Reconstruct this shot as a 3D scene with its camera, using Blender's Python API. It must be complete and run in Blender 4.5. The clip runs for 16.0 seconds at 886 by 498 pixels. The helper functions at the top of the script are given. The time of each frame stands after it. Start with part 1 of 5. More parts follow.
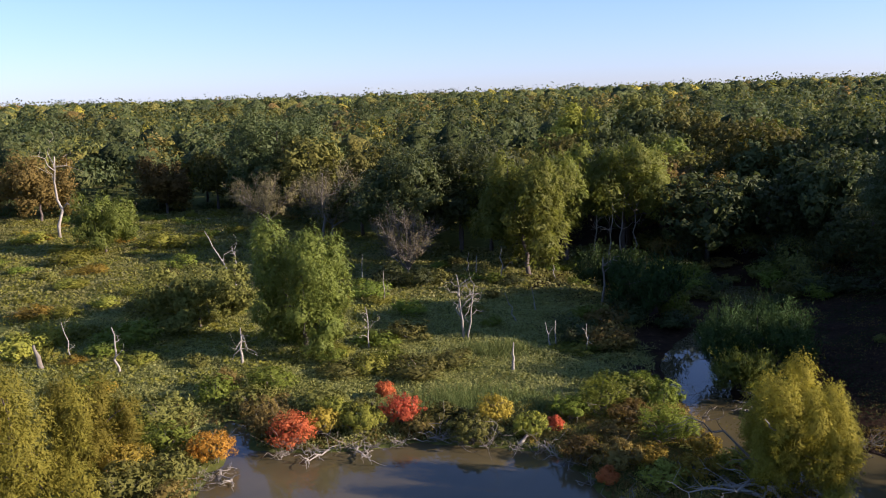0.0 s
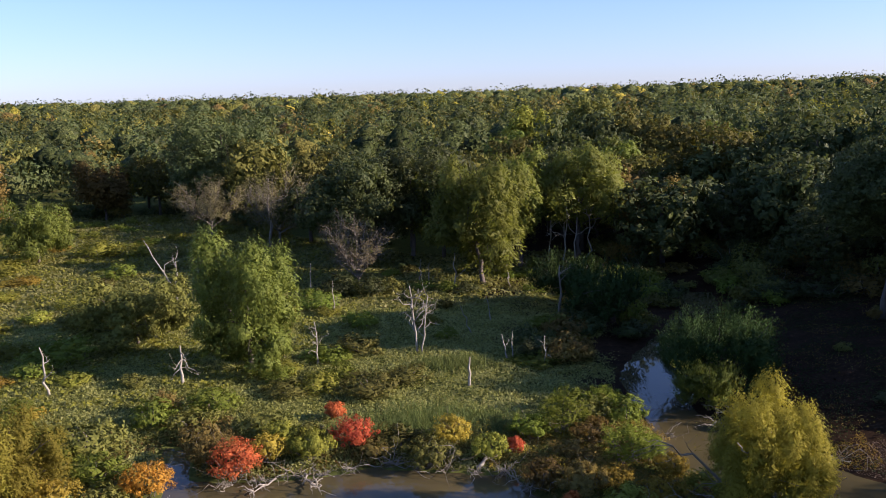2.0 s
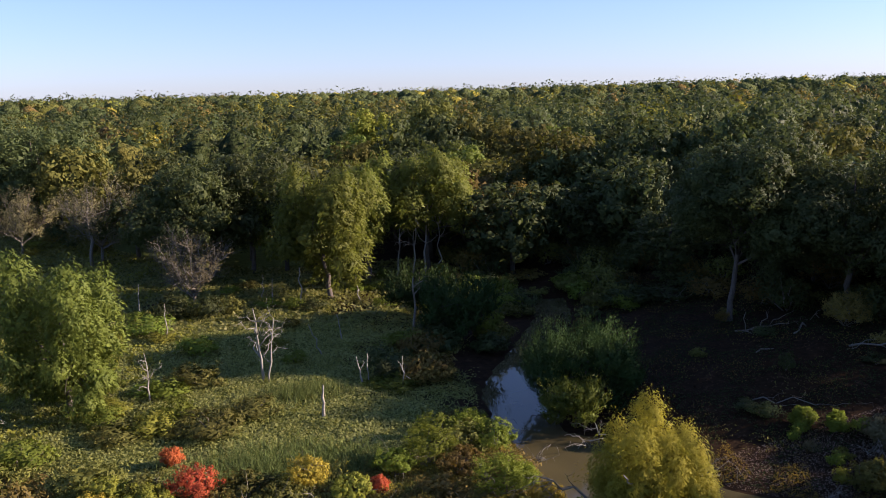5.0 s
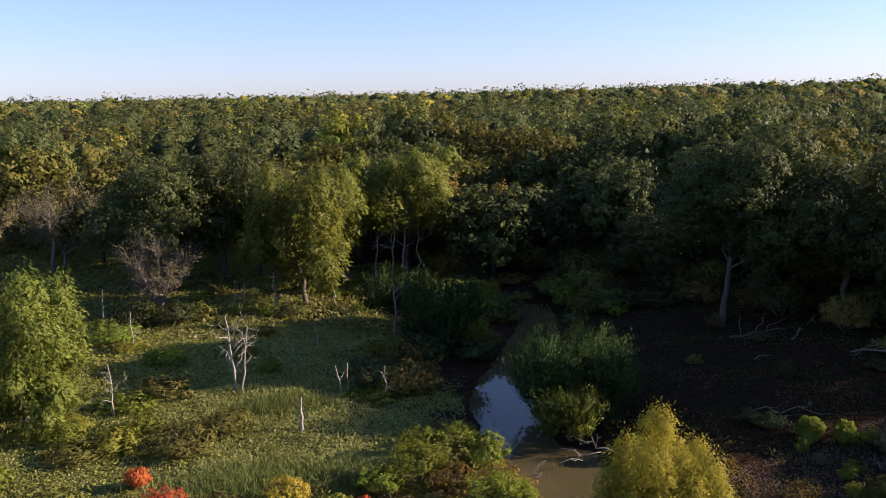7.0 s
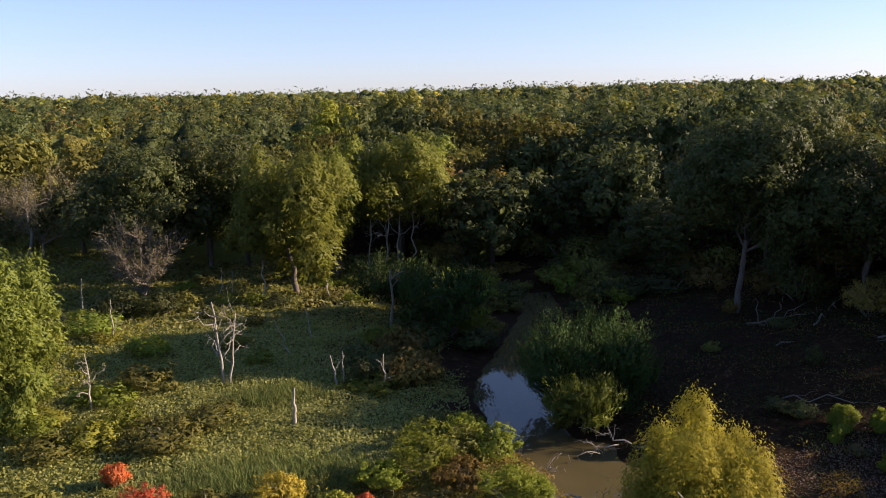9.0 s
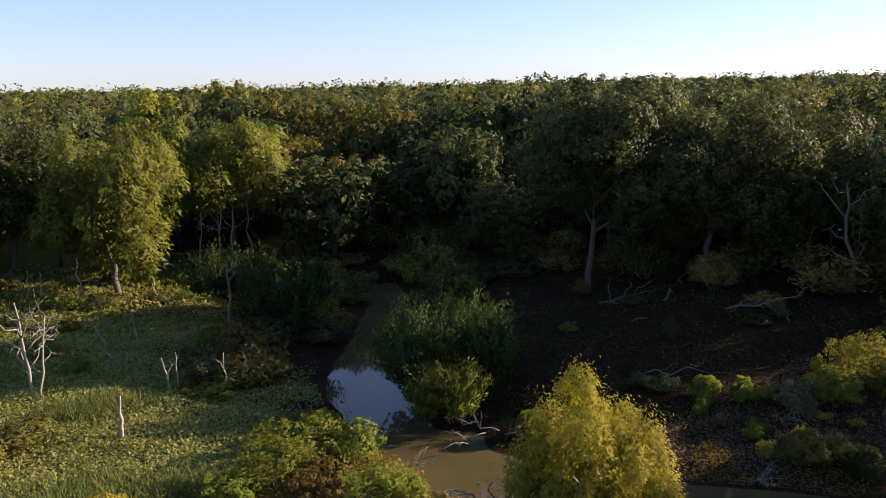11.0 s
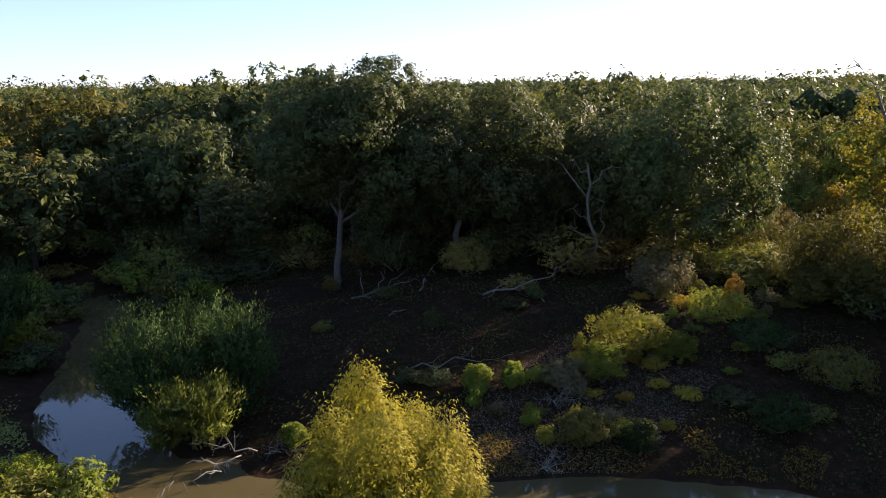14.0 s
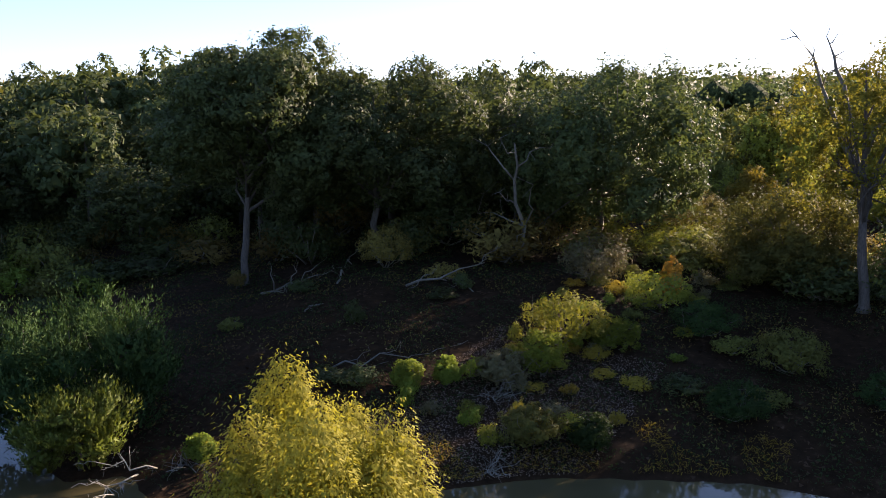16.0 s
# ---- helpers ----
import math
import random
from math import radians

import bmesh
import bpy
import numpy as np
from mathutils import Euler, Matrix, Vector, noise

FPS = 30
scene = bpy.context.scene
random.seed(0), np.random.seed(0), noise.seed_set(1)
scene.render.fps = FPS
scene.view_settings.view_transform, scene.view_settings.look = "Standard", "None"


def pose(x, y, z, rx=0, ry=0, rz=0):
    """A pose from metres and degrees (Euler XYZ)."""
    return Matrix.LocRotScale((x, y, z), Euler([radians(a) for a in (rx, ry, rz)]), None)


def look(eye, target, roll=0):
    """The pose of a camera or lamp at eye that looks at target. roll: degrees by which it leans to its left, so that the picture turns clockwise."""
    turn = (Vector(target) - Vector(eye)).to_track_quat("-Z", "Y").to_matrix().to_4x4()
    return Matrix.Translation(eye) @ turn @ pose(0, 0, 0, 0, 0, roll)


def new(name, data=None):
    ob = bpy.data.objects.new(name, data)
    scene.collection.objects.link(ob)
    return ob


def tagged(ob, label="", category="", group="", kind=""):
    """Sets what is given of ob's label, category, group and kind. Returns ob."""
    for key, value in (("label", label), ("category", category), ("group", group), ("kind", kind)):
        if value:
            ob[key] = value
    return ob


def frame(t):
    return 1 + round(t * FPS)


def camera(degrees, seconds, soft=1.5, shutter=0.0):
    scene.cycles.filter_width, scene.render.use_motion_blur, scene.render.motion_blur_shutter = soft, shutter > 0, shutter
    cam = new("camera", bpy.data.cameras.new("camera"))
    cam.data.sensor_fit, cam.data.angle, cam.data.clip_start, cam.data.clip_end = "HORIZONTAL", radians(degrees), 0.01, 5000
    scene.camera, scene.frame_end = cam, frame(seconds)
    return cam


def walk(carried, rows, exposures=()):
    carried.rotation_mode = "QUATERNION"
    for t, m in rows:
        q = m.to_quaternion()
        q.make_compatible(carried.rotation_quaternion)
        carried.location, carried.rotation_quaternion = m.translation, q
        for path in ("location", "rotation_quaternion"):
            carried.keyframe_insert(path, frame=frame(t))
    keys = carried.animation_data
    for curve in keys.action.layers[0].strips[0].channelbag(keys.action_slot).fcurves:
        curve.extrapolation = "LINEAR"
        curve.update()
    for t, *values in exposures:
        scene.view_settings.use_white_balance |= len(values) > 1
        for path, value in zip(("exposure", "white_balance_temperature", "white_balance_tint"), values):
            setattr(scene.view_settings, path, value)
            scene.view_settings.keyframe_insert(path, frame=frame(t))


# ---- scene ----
cam = camera(56.0, 16.0, 0.9)
PATH = [
    (0, (-1.09, -3.787, 16.651), (-0.972, -1.823, 16.292), -1.8),
    (0.5, (-1.052, -3.235, 16.724), (-0.92, -1.272, 16.366), -1.8),
    (1, (-1.044, -2.69, 16.768), (-0.899, -0.728, 16.41), -1.8),
    (1.5, (-1.043, -2.136, 16.82), (-0.886, -0.174, 16.461), -1.7),
    (2, (-1.043, -1.515, 16.826), (-0.806, 0.438, 16.466), -1.7),
    (2.5, (-1.049, -0.912, 16.824), (-0.683, 1.021, 16.461), -1.6),
    (3, (-1.078, -0.326, 16.838), (-0.633, 1.59, 16.475), -1.5),
    (3.5, (-1.144, 0.238, 16.802), (-0.668, 2.147, 16.443), -1.3),
    (4, (-1.124, 0.856, 16.87), (-0.627, 2.759, 16.509), -1.4),
    (4.5, (-1.073, 1.477, 16.903), (-0.527, 3.367, 16.541), -1.5),
    (4.7, (-1.04, 1.746, 16.945), (-0.463, 3.626, 16.58), -1.5),
    (7, (-0.954, 4.744, 16.425), (-0.276, 6.592, 16.07), -1.1),
    (7.5, (-0.833, 5.391, 16.127), (-0.15, 7.237, 15.773), -1.1),
    (8, (-0.788, 6.078, 15.788), (-0.096, 7.92, 15.433), -1.1),
    (10.3, (-0.518, 9.416, 13.936), (0.27, 11.22, 13.58), -0.9),
    (10.5, (-0.465, 9.698, 13.818), (0.393, 11.468, 13.461), -1.0),
    (11, (-0.319, 10.462, 13.578), (0.744, 12.118, 13.218), -0.8),
    (11.5, (-0.161, 11.176, 13.342), (1.097, 12.689, 12.983), -0.7),
    (12, (0.027, 11.818, 13.183), (1.434, 13.193, 12.824), -0.6),
    (12.5, (0.25, 12.38, 13.056), (1.771, 13.628, 12.697), -0.4),
    (13, (0.55, 12.928, 12.862), (2.088, 14.157, 12.507), -0.5),
    (13.5, (0.924, 13.46, 12.59), (2.464, 14.686, 12.235), -0.5),
    (14, (1.307, 14.024, 12.237), (2.852, 15.244, 11.884), -0.5),
    (14.5, (1.722, 14.616, 11.919), (3.27, 15.832, 11.564), -0.5),
    (15, (2.203, 15.239, 11.553), (3.799, 16.391, 11.199), -0.5),
    (15.5, (2.723, 15.857, 11.297), (4.396, 16.895, 10.942), -0.4),
    (16, (3.294, 16.473, 11.062), (4.97, 17.506, 10.709), -0.4),
]
EXPOSURES = [(0, 1.41, 6100, 30), (8, 1.43, 6800, 29), (11, 1.53, 7200, 27), (13, 1.7, 7150, 26), (16, 2.0, 6800, 25)]
walk(cam, [(t, look(eye, target, roll)) for t, eye, target, roll in PATH], EXPOSURES)

# ---- world, sun, exposure ----
SUN_AZ, SUN_EL = radians(107), radians(19.0)
world = bpy.data.worlds.new("sky")
scene.world = world
world.use_nodes = True
wn = world.node_tree
sky = wn.nodes.new("ShaderNodeTexSky")
sky.sky_type = "NISHITA"
sky.sun_disc = False
sky.sun_elevation, sky.sun_rotation = SUN_EL, SUN_AZ

sky.air_density, sky.dust_density, sky.ozone_density = 1.0, 0.3, 5.5
wn.nodes["Background"].inputs["Strength"].default_value = 0.11
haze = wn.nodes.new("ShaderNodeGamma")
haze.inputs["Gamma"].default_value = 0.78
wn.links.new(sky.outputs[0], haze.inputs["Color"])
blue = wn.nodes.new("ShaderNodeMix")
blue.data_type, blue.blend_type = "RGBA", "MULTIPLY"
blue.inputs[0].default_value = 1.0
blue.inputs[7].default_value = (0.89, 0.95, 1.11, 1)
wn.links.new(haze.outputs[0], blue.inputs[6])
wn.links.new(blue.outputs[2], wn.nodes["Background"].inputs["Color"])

to_sun = Vector((math.cos(SUN_EL) * math.sin(SUN_AZ), math.cos(SUN_EL) * math.cos(SUN_AZ), math.sin(SUN_EL)))
sun_data = bpy.data.lights.new("sun", "SUN")
sun_data.energy, sun_data.angle, sun_data.color = 5.0, radians(0.53), (1.0, 0.88, 0.69)
sun = new("sun", sun_data)
sun.matrix_world = look(to_sun * 300, (0, 0, 0))


# ---- materials ----
def shader(name):
    m = bpy.data.materials.new(name)
    m.use_nodes = True
    nt = m.node_tree
    nt.nodes.clear()
    out = nt.nodes.new("ShaderNodeOutputMaterial")
    return m, nt, out


def node(nt, kind, **inputs):
    n = nt.nodes.new(kind)
    for key, value in inputs.items():
        n.inputs[key.replace("_", " ")].default_value = value
    return n


def ramp(nt, fac, stops):
    r = nt.nodes.new("ShaderNodeValToRGB")
    el = r.color_ramp.elements
    while len(el) < len(stops):
        el.new(0.5)
    for e, (p, c) in zip(el, stops):
        e.position, e.color = p, (*c, 1)
    nt.links.new(fac, r.inputs[0])
    return r.outputs[0]


def mixed(nt, fac, a, b):
    m = nt.nodes.new("ShaderNodeMix")
    m.data_type = "RGBA"
    if isinstance(fac, float):
        m.inputs[0].default_value = fac
    else:
        nt.links.new(fac, m.inputs[0])
    for s, v in ((6, a), (7, b)):
        if isinstance(v, tuple):
            m.inputs[s].default_value = (*v, 1)
        else:
            nt.links.new(v, m.inputs[s])
    return m.outputs[2]


def noise_at(nt, scale, detail=3.0, rough=0.55, coords=None, stretch=None):
    n = node(nt, "ShaderNodeTexNoise", Scale=scale, Detail=detail, Roughness=rough)
    c = coords or nt.nodes.new("ShaderNodeTexCoord").outputs["Object"]
    if stretch:
        mp = nt.nodes.new("ShaderNodeMapping")
        mp.inputs["Scale"].default_value = stretch
        nt.links.new(c, mp.inputs[0])
        c = mp.outputs[0]
    nt.links.new(c, n.inputs["Vector"])
    return n.outputs[0]


def leaf_mat(name, dark, mid, light, through_light=0.26, rough=0.75, spread=0.35, gloss=0.1):
    """Foliage: tint by single leaf, by clump and by plant; light shines through the blades."""
    m, nt, out = shader(name)
    L = nt.links.new
    dark, mid, light = tint(dark), tint(mid), tint(light)
    dark, light = (tuple(0.6 * v + 0.4 * m for v, m in zip(c, mid)) for c in (dark, light))
    geo = nt.nodes.new("ShaderNodeNewGeometry")
    info = nt.nodes.new("ShaderNodeObjectInfo")
    col = ramp(nt, geo.outputs["Random Per Island"], [(0.0, dark), (0.5, mid), (1.0, light)])
    patch = noise_at(nt, 0.55, 2.0)
    col = mixed(nt, ramp(nt, patch, [(0.38, (0, 0, 0)), (0.66, (1, 1, 1))]), col, mixed(nt, 0.6, col, light))
    hsv = nt.nodes.new("ShaderNodeHueSaturation")
    mr = nt.nodes.new("ShaderNodeMapRange")
    mr.inputs[3].default_value, mr.inputs[4].default_value = 1 - spread, 1 + spread
    L(info.outputs["Random"], mr.inputs[0])
    L(mr.outputs[0], hsv.inputs["Value"])
    hr = nt.nodes.new("ShaderNodeMapRange")
    hr.inputs[3].default_value, hr.inputs[4].default_value = 0.485, 0.515
    L(info.outputs["Random"], hr.inputs[0])
    L(hr.outputs[0], hsv.inputs["Hue"])
    L(col, hsv.inputs["Color"])
    p = node(nt, "ShaderNodeBsdfPrincipled", Roughness=rough)
    p.inputs["Specular IOR Level"].default_value = gloss
    L(hsv.outputs[0], p.inputs["Base Color"])
    tr = nt.nodes.new("ShaderNodeBsdfTranslucent")
    warm = mixed(nt, 0.35, hsv.outputs[0], (mid[0] * 1.9, mid[1] * 1.85, mid[2] * 0.9))
    L(warm, tr.inputs["Color"])
    mx = nt.nodes.new("ShaderNodeMixShader")
    mx.inputs[0].default_value = through_light
    L(p.outputs[0], mx.inputs[1])
    L(tr.outputs[0], mx.inputs[2])
    L(mx.outputs[0], out.inputs[0])
    return m


def bark_mat(name, dark, light, scale=6.0):
    m, nt, out = shader(name)
    L = nt.links.new
    streak = noise_at(nt, scale, 5.0, 0.65, stretch=(3.0, 3.0, 0.6))
    col = ramp(nt, streak, [(0.3, dark), (0.7, light)])
    stain = noise_at(nt, 1.3, 2.0)
    col = mixed(nt, ramp(nt, stain, [(0.45, (0, 0, 0)), (0.7, (0.5, 0.5, 0.5))]), col, dark)
    p = node(nt, "ShaderNodeBsdfPrincipled", Roughness=0.85)
    L(col, p.inputs["Base Color"])
    bump = node(nt, "ShaderNodeBump", Strength=0.5, Distance=0.03)
    L(streak, bump.inputs["Height"])
    L(bump.outputs[0], p.inputs["Normal"])
    L(p.outputs[0], out.inputs[0])
    return m


def tint(c, k=0.78):
    return tuple(v * k for v in c)


M_OAK = leaf_mat("oak_leaves", (0.0356, 0.0513, 0.0168), (0.0644, 0.0838, 0.02666), (0.125, 0.14, 0.044), 0.36, 0.62, 0.35, 0.14)
M_OLIVE = leaf_mat("olive_leaves", (0.06899, 0.0728, 0.01635), (0.1254, 0.1254, 0.02755), (0.2007, 0.1882, 0.04267))
M_WILLOW = leaf_mat("willow_leaves", (0.064, 0.086, 0.014), (0.130, 0.160, 0.026), (0.225, 0.255, 0.048), 0.38, 0.6, 0.3, 0.15)
M_YELLOWGREEN = leaf_mat("yellowing_leaves", (0.105, 0.122, 0.018), (0.208, 0.216, 0.030), (0.335, 0.315, 0.052), 0.35)
M_FEATHER = leaf_mat("feathery_olive_leaves", (0.10, 0.098, 0.015), (0.20, 0.182, 0.024), (0.30, 0.265, 0.04), 0.4)
M_COTTON = leaf_mat("cottonwood_leaves", (0.085, 0.11, 0.02), (0.175, 0.21, 0.036), (0.29, 0.32, 0.062), 0.42, 0.6, 0.3, 0.15)
# green leaves with shade put into their colour
M_SHADEGREEN = leaf_mat("shade_darkened_green_leaves", (0.0165, 0.033, 0.0095), (0.033, 0.060, 0.016), (0.062, 0.092, 0.025), 0.26)
M_GOLDWILLOW = leaf_mat("golden_willow_leaves", (0.17, 0.165, 0.018), (0.32, 0.295, 0.032), (0.46, 0.41, 0.065), 0.4)
M_GOLD = leaf_mat("golden_leaves", (0.1568, 0.1176, 0.01568), (0.3024, 0.224, 0.02912), (0.448, 0.336, 0.056), 0.35)
M_ORANGE = leaf_mat("orange_leaves", (0.20, 0.09, 0.015), (0.42, 0.19, 0.025), (0.52, 0.29, 0.05), 0.35)
M_RED = leaf_mat("red_leaves", (0.26, 0.05, 0.02), (0.54, 0.135, 0.045), (0.62, 0.24, 0.07), 0.35, 0.75, 0.15)
M_RUST = leaf_mat("rusty_leaves", (0.092, 0.068, 0.019), (0.178, 0.130, 0.034), (0.26, 0.192, 0.054), 0.32)
M_GREEN = leaf_mat("fresh_green_leaves", (0.0754, 0.1014, 0.0143), (0.1404, 0.1794, 0.0234), (0.221, 0.2574, 0.0403), 0.35)
M_TWIGLEAF = leaf_mat("sparse_brown_leaves", (0.08, 0.068, 0.030), (0.135, 0.115, 0.052), (0.20, 0.17, 0.08), 0.2)
M_COVER = leaf_mat("groundcover_leaves", (0.115, 0.13, 0.026), (0.24, 0.25, 0.058), (0.47, 0.47, 0.17), 0.38, 0.55, 0.3, 0.18)
M_REED = leaf_mat("reed_blades", (0.06, 0.082, 0.02), (0.11, 0.135, 0.036), (0.17, 0.19, 0.06), 0.3)
# litter in two tones: paler to look sunlit, darker to look shaded
M_SUNLITTER = leaf_mat("sun_paled_leaf_litter", (0.09, 0.06, 0.042), (0.18, 0.125, 0.09), (0.29, 0.215, 0.16), 0.1, 0.9, 0.35, 0.02)
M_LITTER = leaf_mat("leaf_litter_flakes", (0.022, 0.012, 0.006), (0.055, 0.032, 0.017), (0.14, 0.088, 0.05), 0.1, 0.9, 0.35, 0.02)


def canopy_mat(name, dark, mid, light):
    """Dense inner foliage: fine leafy mottling and relief, tinted crown by crown."""
    m, nt, out = shader(name)
    L = nt.links.new
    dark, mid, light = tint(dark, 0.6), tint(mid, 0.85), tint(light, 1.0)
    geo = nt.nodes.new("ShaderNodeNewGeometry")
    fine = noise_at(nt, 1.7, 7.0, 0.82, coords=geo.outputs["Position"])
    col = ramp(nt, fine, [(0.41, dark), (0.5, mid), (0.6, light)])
    hsv = nt.nodes.new("ShaderNodeHueSaturation")
    for source, socket, lo, hi in ((geo.outputs["Random Per Island"], "Value", 0.7, 1.35), (geo.outputs["Random Per Island"], "Hue", 0.515, 0.487)):
        mr = nt.nodes.new("ShaderNodeMapRange")
        mr.inputs[3].default_value, mr.inputs[4].default_value = lo, hi
        L(source, mr.inputs[0])
        L(mr.outputs[0], hsv.inputs[socket])
    L(col, hsv.inputs["Color"])
    p = node(nt, "ShaderNodeBsdfPrincipled", Roughness=0.9)
    p.inputs["Specular IOR Level"].default_value = 0.05
    L(hsv.outputs[0], p.inputs["Base Color"])
    bump = node(nt, "ShaderNodeBump", Strength=1.0, Distance=0.9)
    L(fine, bump.inputs["Height"])
    L(bump.outputs[0], p.inputs["Normal"])
    L(p.outputs[0], out.inputs[0])
    return m


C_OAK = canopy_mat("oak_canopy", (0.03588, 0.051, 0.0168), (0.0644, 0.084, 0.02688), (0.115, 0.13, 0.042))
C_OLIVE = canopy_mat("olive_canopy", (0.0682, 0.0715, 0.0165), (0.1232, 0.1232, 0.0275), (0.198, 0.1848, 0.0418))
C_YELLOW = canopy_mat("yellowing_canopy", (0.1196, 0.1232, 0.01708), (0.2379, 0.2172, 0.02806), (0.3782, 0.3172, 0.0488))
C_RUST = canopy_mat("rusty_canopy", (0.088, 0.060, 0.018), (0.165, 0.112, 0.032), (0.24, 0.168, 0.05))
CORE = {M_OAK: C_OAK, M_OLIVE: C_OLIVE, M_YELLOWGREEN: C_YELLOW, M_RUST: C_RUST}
M_BARK = bark_mat("bark", (0.04, 0.03, 0.022), (0.11, 0.088, 0.068))
M_DEAD = bark_mat("weathered_dead_wood", (0.14, 0.12, 0.09), (0.34, 0.315, 0.25), 9.0)
M_TWIG = bark_mat("grey_twigs", (0.085, 0.072, 0.052), (0.19, 0.166, 0.125), 9.0)

# earth: mud near the water line, litter and moss above it
M_GROUND, nt, out = shader("earth")
pos = nt.nodes.new("ShaderNodeNewGeometry").outputs["Position"]
big, fine = noise_at(nt, 0.12, 3.0, coords=pos), noise_at(nt, 2.2, 6.0, 0.65, coords=pos)
# earth tones lowered to near black to deepen the wooded bank's shade
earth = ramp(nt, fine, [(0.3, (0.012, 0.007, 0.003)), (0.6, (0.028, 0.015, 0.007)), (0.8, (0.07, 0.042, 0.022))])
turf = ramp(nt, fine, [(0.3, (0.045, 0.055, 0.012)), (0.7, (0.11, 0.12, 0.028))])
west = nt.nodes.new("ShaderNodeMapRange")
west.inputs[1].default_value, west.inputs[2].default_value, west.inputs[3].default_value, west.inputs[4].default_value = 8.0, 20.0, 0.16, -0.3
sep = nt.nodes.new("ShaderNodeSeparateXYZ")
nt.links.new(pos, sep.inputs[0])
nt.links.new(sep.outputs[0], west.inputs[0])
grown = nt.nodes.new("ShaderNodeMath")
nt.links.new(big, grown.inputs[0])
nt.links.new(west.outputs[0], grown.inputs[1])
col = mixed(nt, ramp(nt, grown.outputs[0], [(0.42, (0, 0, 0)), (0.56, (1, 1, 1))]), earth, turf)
p = node(nt, "ShaderNodeBsdfPrincipled", Roughness=0.95)
p.inputs["Specular IOR Level"].default_value = 0.06
bump = node(nt, "ShaderNodeBump", Strength=0.7, Distance=0.08)
nt.links.new(fine, bump.inputs["Height"])
nt.links.new(bump.outputs[0], p.inputs["Normal"])
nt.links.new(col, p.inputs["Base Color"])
nt.links.new(p.outputs[0], out.inputs[0])

# still, silty pond water
M_WATER, nt, out = shader("silty_water")
pos = nt.nodes.new("ShaderNodeNewGeometry").outputs["Position"]
silt = ramp(nt, noise_at(nt, 0.18, 3.0, coords=pos), [(0.35, (0.052, 0.044, 0.020)), (0.65, (0.078, 0.063, 0.028))])
p = node(nt, "ShaderNodeBsdfPrincipled", Roughness=0.03, IOR=1.333)
nt.links.new(silt, p.inputs["Base Color"])
bump = node(nt, "ShaderNodeBump", Strength=0.06, Distance=0.02)
nt.links.new(noise_at(nt, 1.6, 3.0, coords=pos), bump.inputs["Height"])
nt.links.new(bump.outputs[0], p.inputs["Normal"])
nt.links.new(p.outputs[0], out.inputs[0])

# ---- lie of the land ----
WATER_LINE = np.array([
    (-45, -70), (-36, -5), (-22, 10), (-11.6, 23), (-10.2, 30.2), (-9.5, 33.5), (-9.7, 35.7), (-10.4, 39), (-9.2, 38.6),
    (-8.5, 34.9), (-5.2, 34.1), (-3, 34.1), (-0.3, 34.7), (3.4, 33.5), (6, 32.6), (6.9, 29.8), (7.5, 27), (10.5, 24.6),
    (14, 23.6), (16.6, 25.2), (15.9, 28), (14.1, 31), (13.7, 34.2), (14.2, 38.7), (14.1, 40.4), (15.1, 45), (17.3, 48.6),
    (19.6, 51.4), (24.6, 58.5), (27, 64), (29.5, 63.5), (27.6, 58), (23.5, 51.5), (20.5, 47), (18.6, 42.5),
    (16.9, 38.2), (18.2, 36.8), (17.6, 35.2), (18.6, 32.8), (21.4, 29.2), (24, 26.7), (25.2, 25), (27.2, 21), (27.8, 17),
    (31, 0), (36, -70)], float)


def shore(x, y):
    """Distance from the water line, above zero on land."""
    x, y = np.asarray(x, float), np.asarray(y, float)
    best, inside = np.full(x.shape, 1e9), np.zeros(x.shape, bool)
    for a, b in zip(WATER_LINE, np.roll(WATER_LINE, -1, 0)):
        d = b - a
        k = np.clip(((x - a[0]) * d[0] + (y - a[1]) * d[1]) / (d @ d), 0, 1)
        best = np.minimum(best, np.hypot(x - a[0] - k * d[0], y - a[1] - k * d[1]))
        cross = (a[1] > y) != (b[1] > y)
        inside ^= cross & (x < a[0] + (y - a[1]) * d[0] / (d[1] if d[1] else 1e-9))
    return np.where(inside, -best, best)


def wave(x, y, s, k=0.0):
    """A cheap smooth roughness between about -1 and 1, of wavelength near s."""
    u, v = x / s, y / s
    return (np.sin(2.1 * u + 1.3 * v + k) + np.sin(-1.7 * u + 2.6 * v + 2.3 * k + 1.1) + np.sin(3.3 * u + 0.7 * v + 4 + k) * np.cos(2.9 * v - 1.1 * u + k)) / 2.4


def smooth(e0, e1, v):
    t = np.clip((v - e0) / (e1 - e0), 0, 1)
    return t * t * (3 - 2 * t)


def far_rise(x, y):
    """Height of the land far off: low in the north-west, a ridge in the east."""
    az, r = np.degrees(np.arctan2(x, y)), np.hypot(x, y)
    top = np.interp(az, [-180, -60, -10, 15, 30, 50, 75, 120, 180], [8, 8, 8, 8.5, 10, 11.5, 12, 9, 8])
    return top * smooth(90, 600, r)


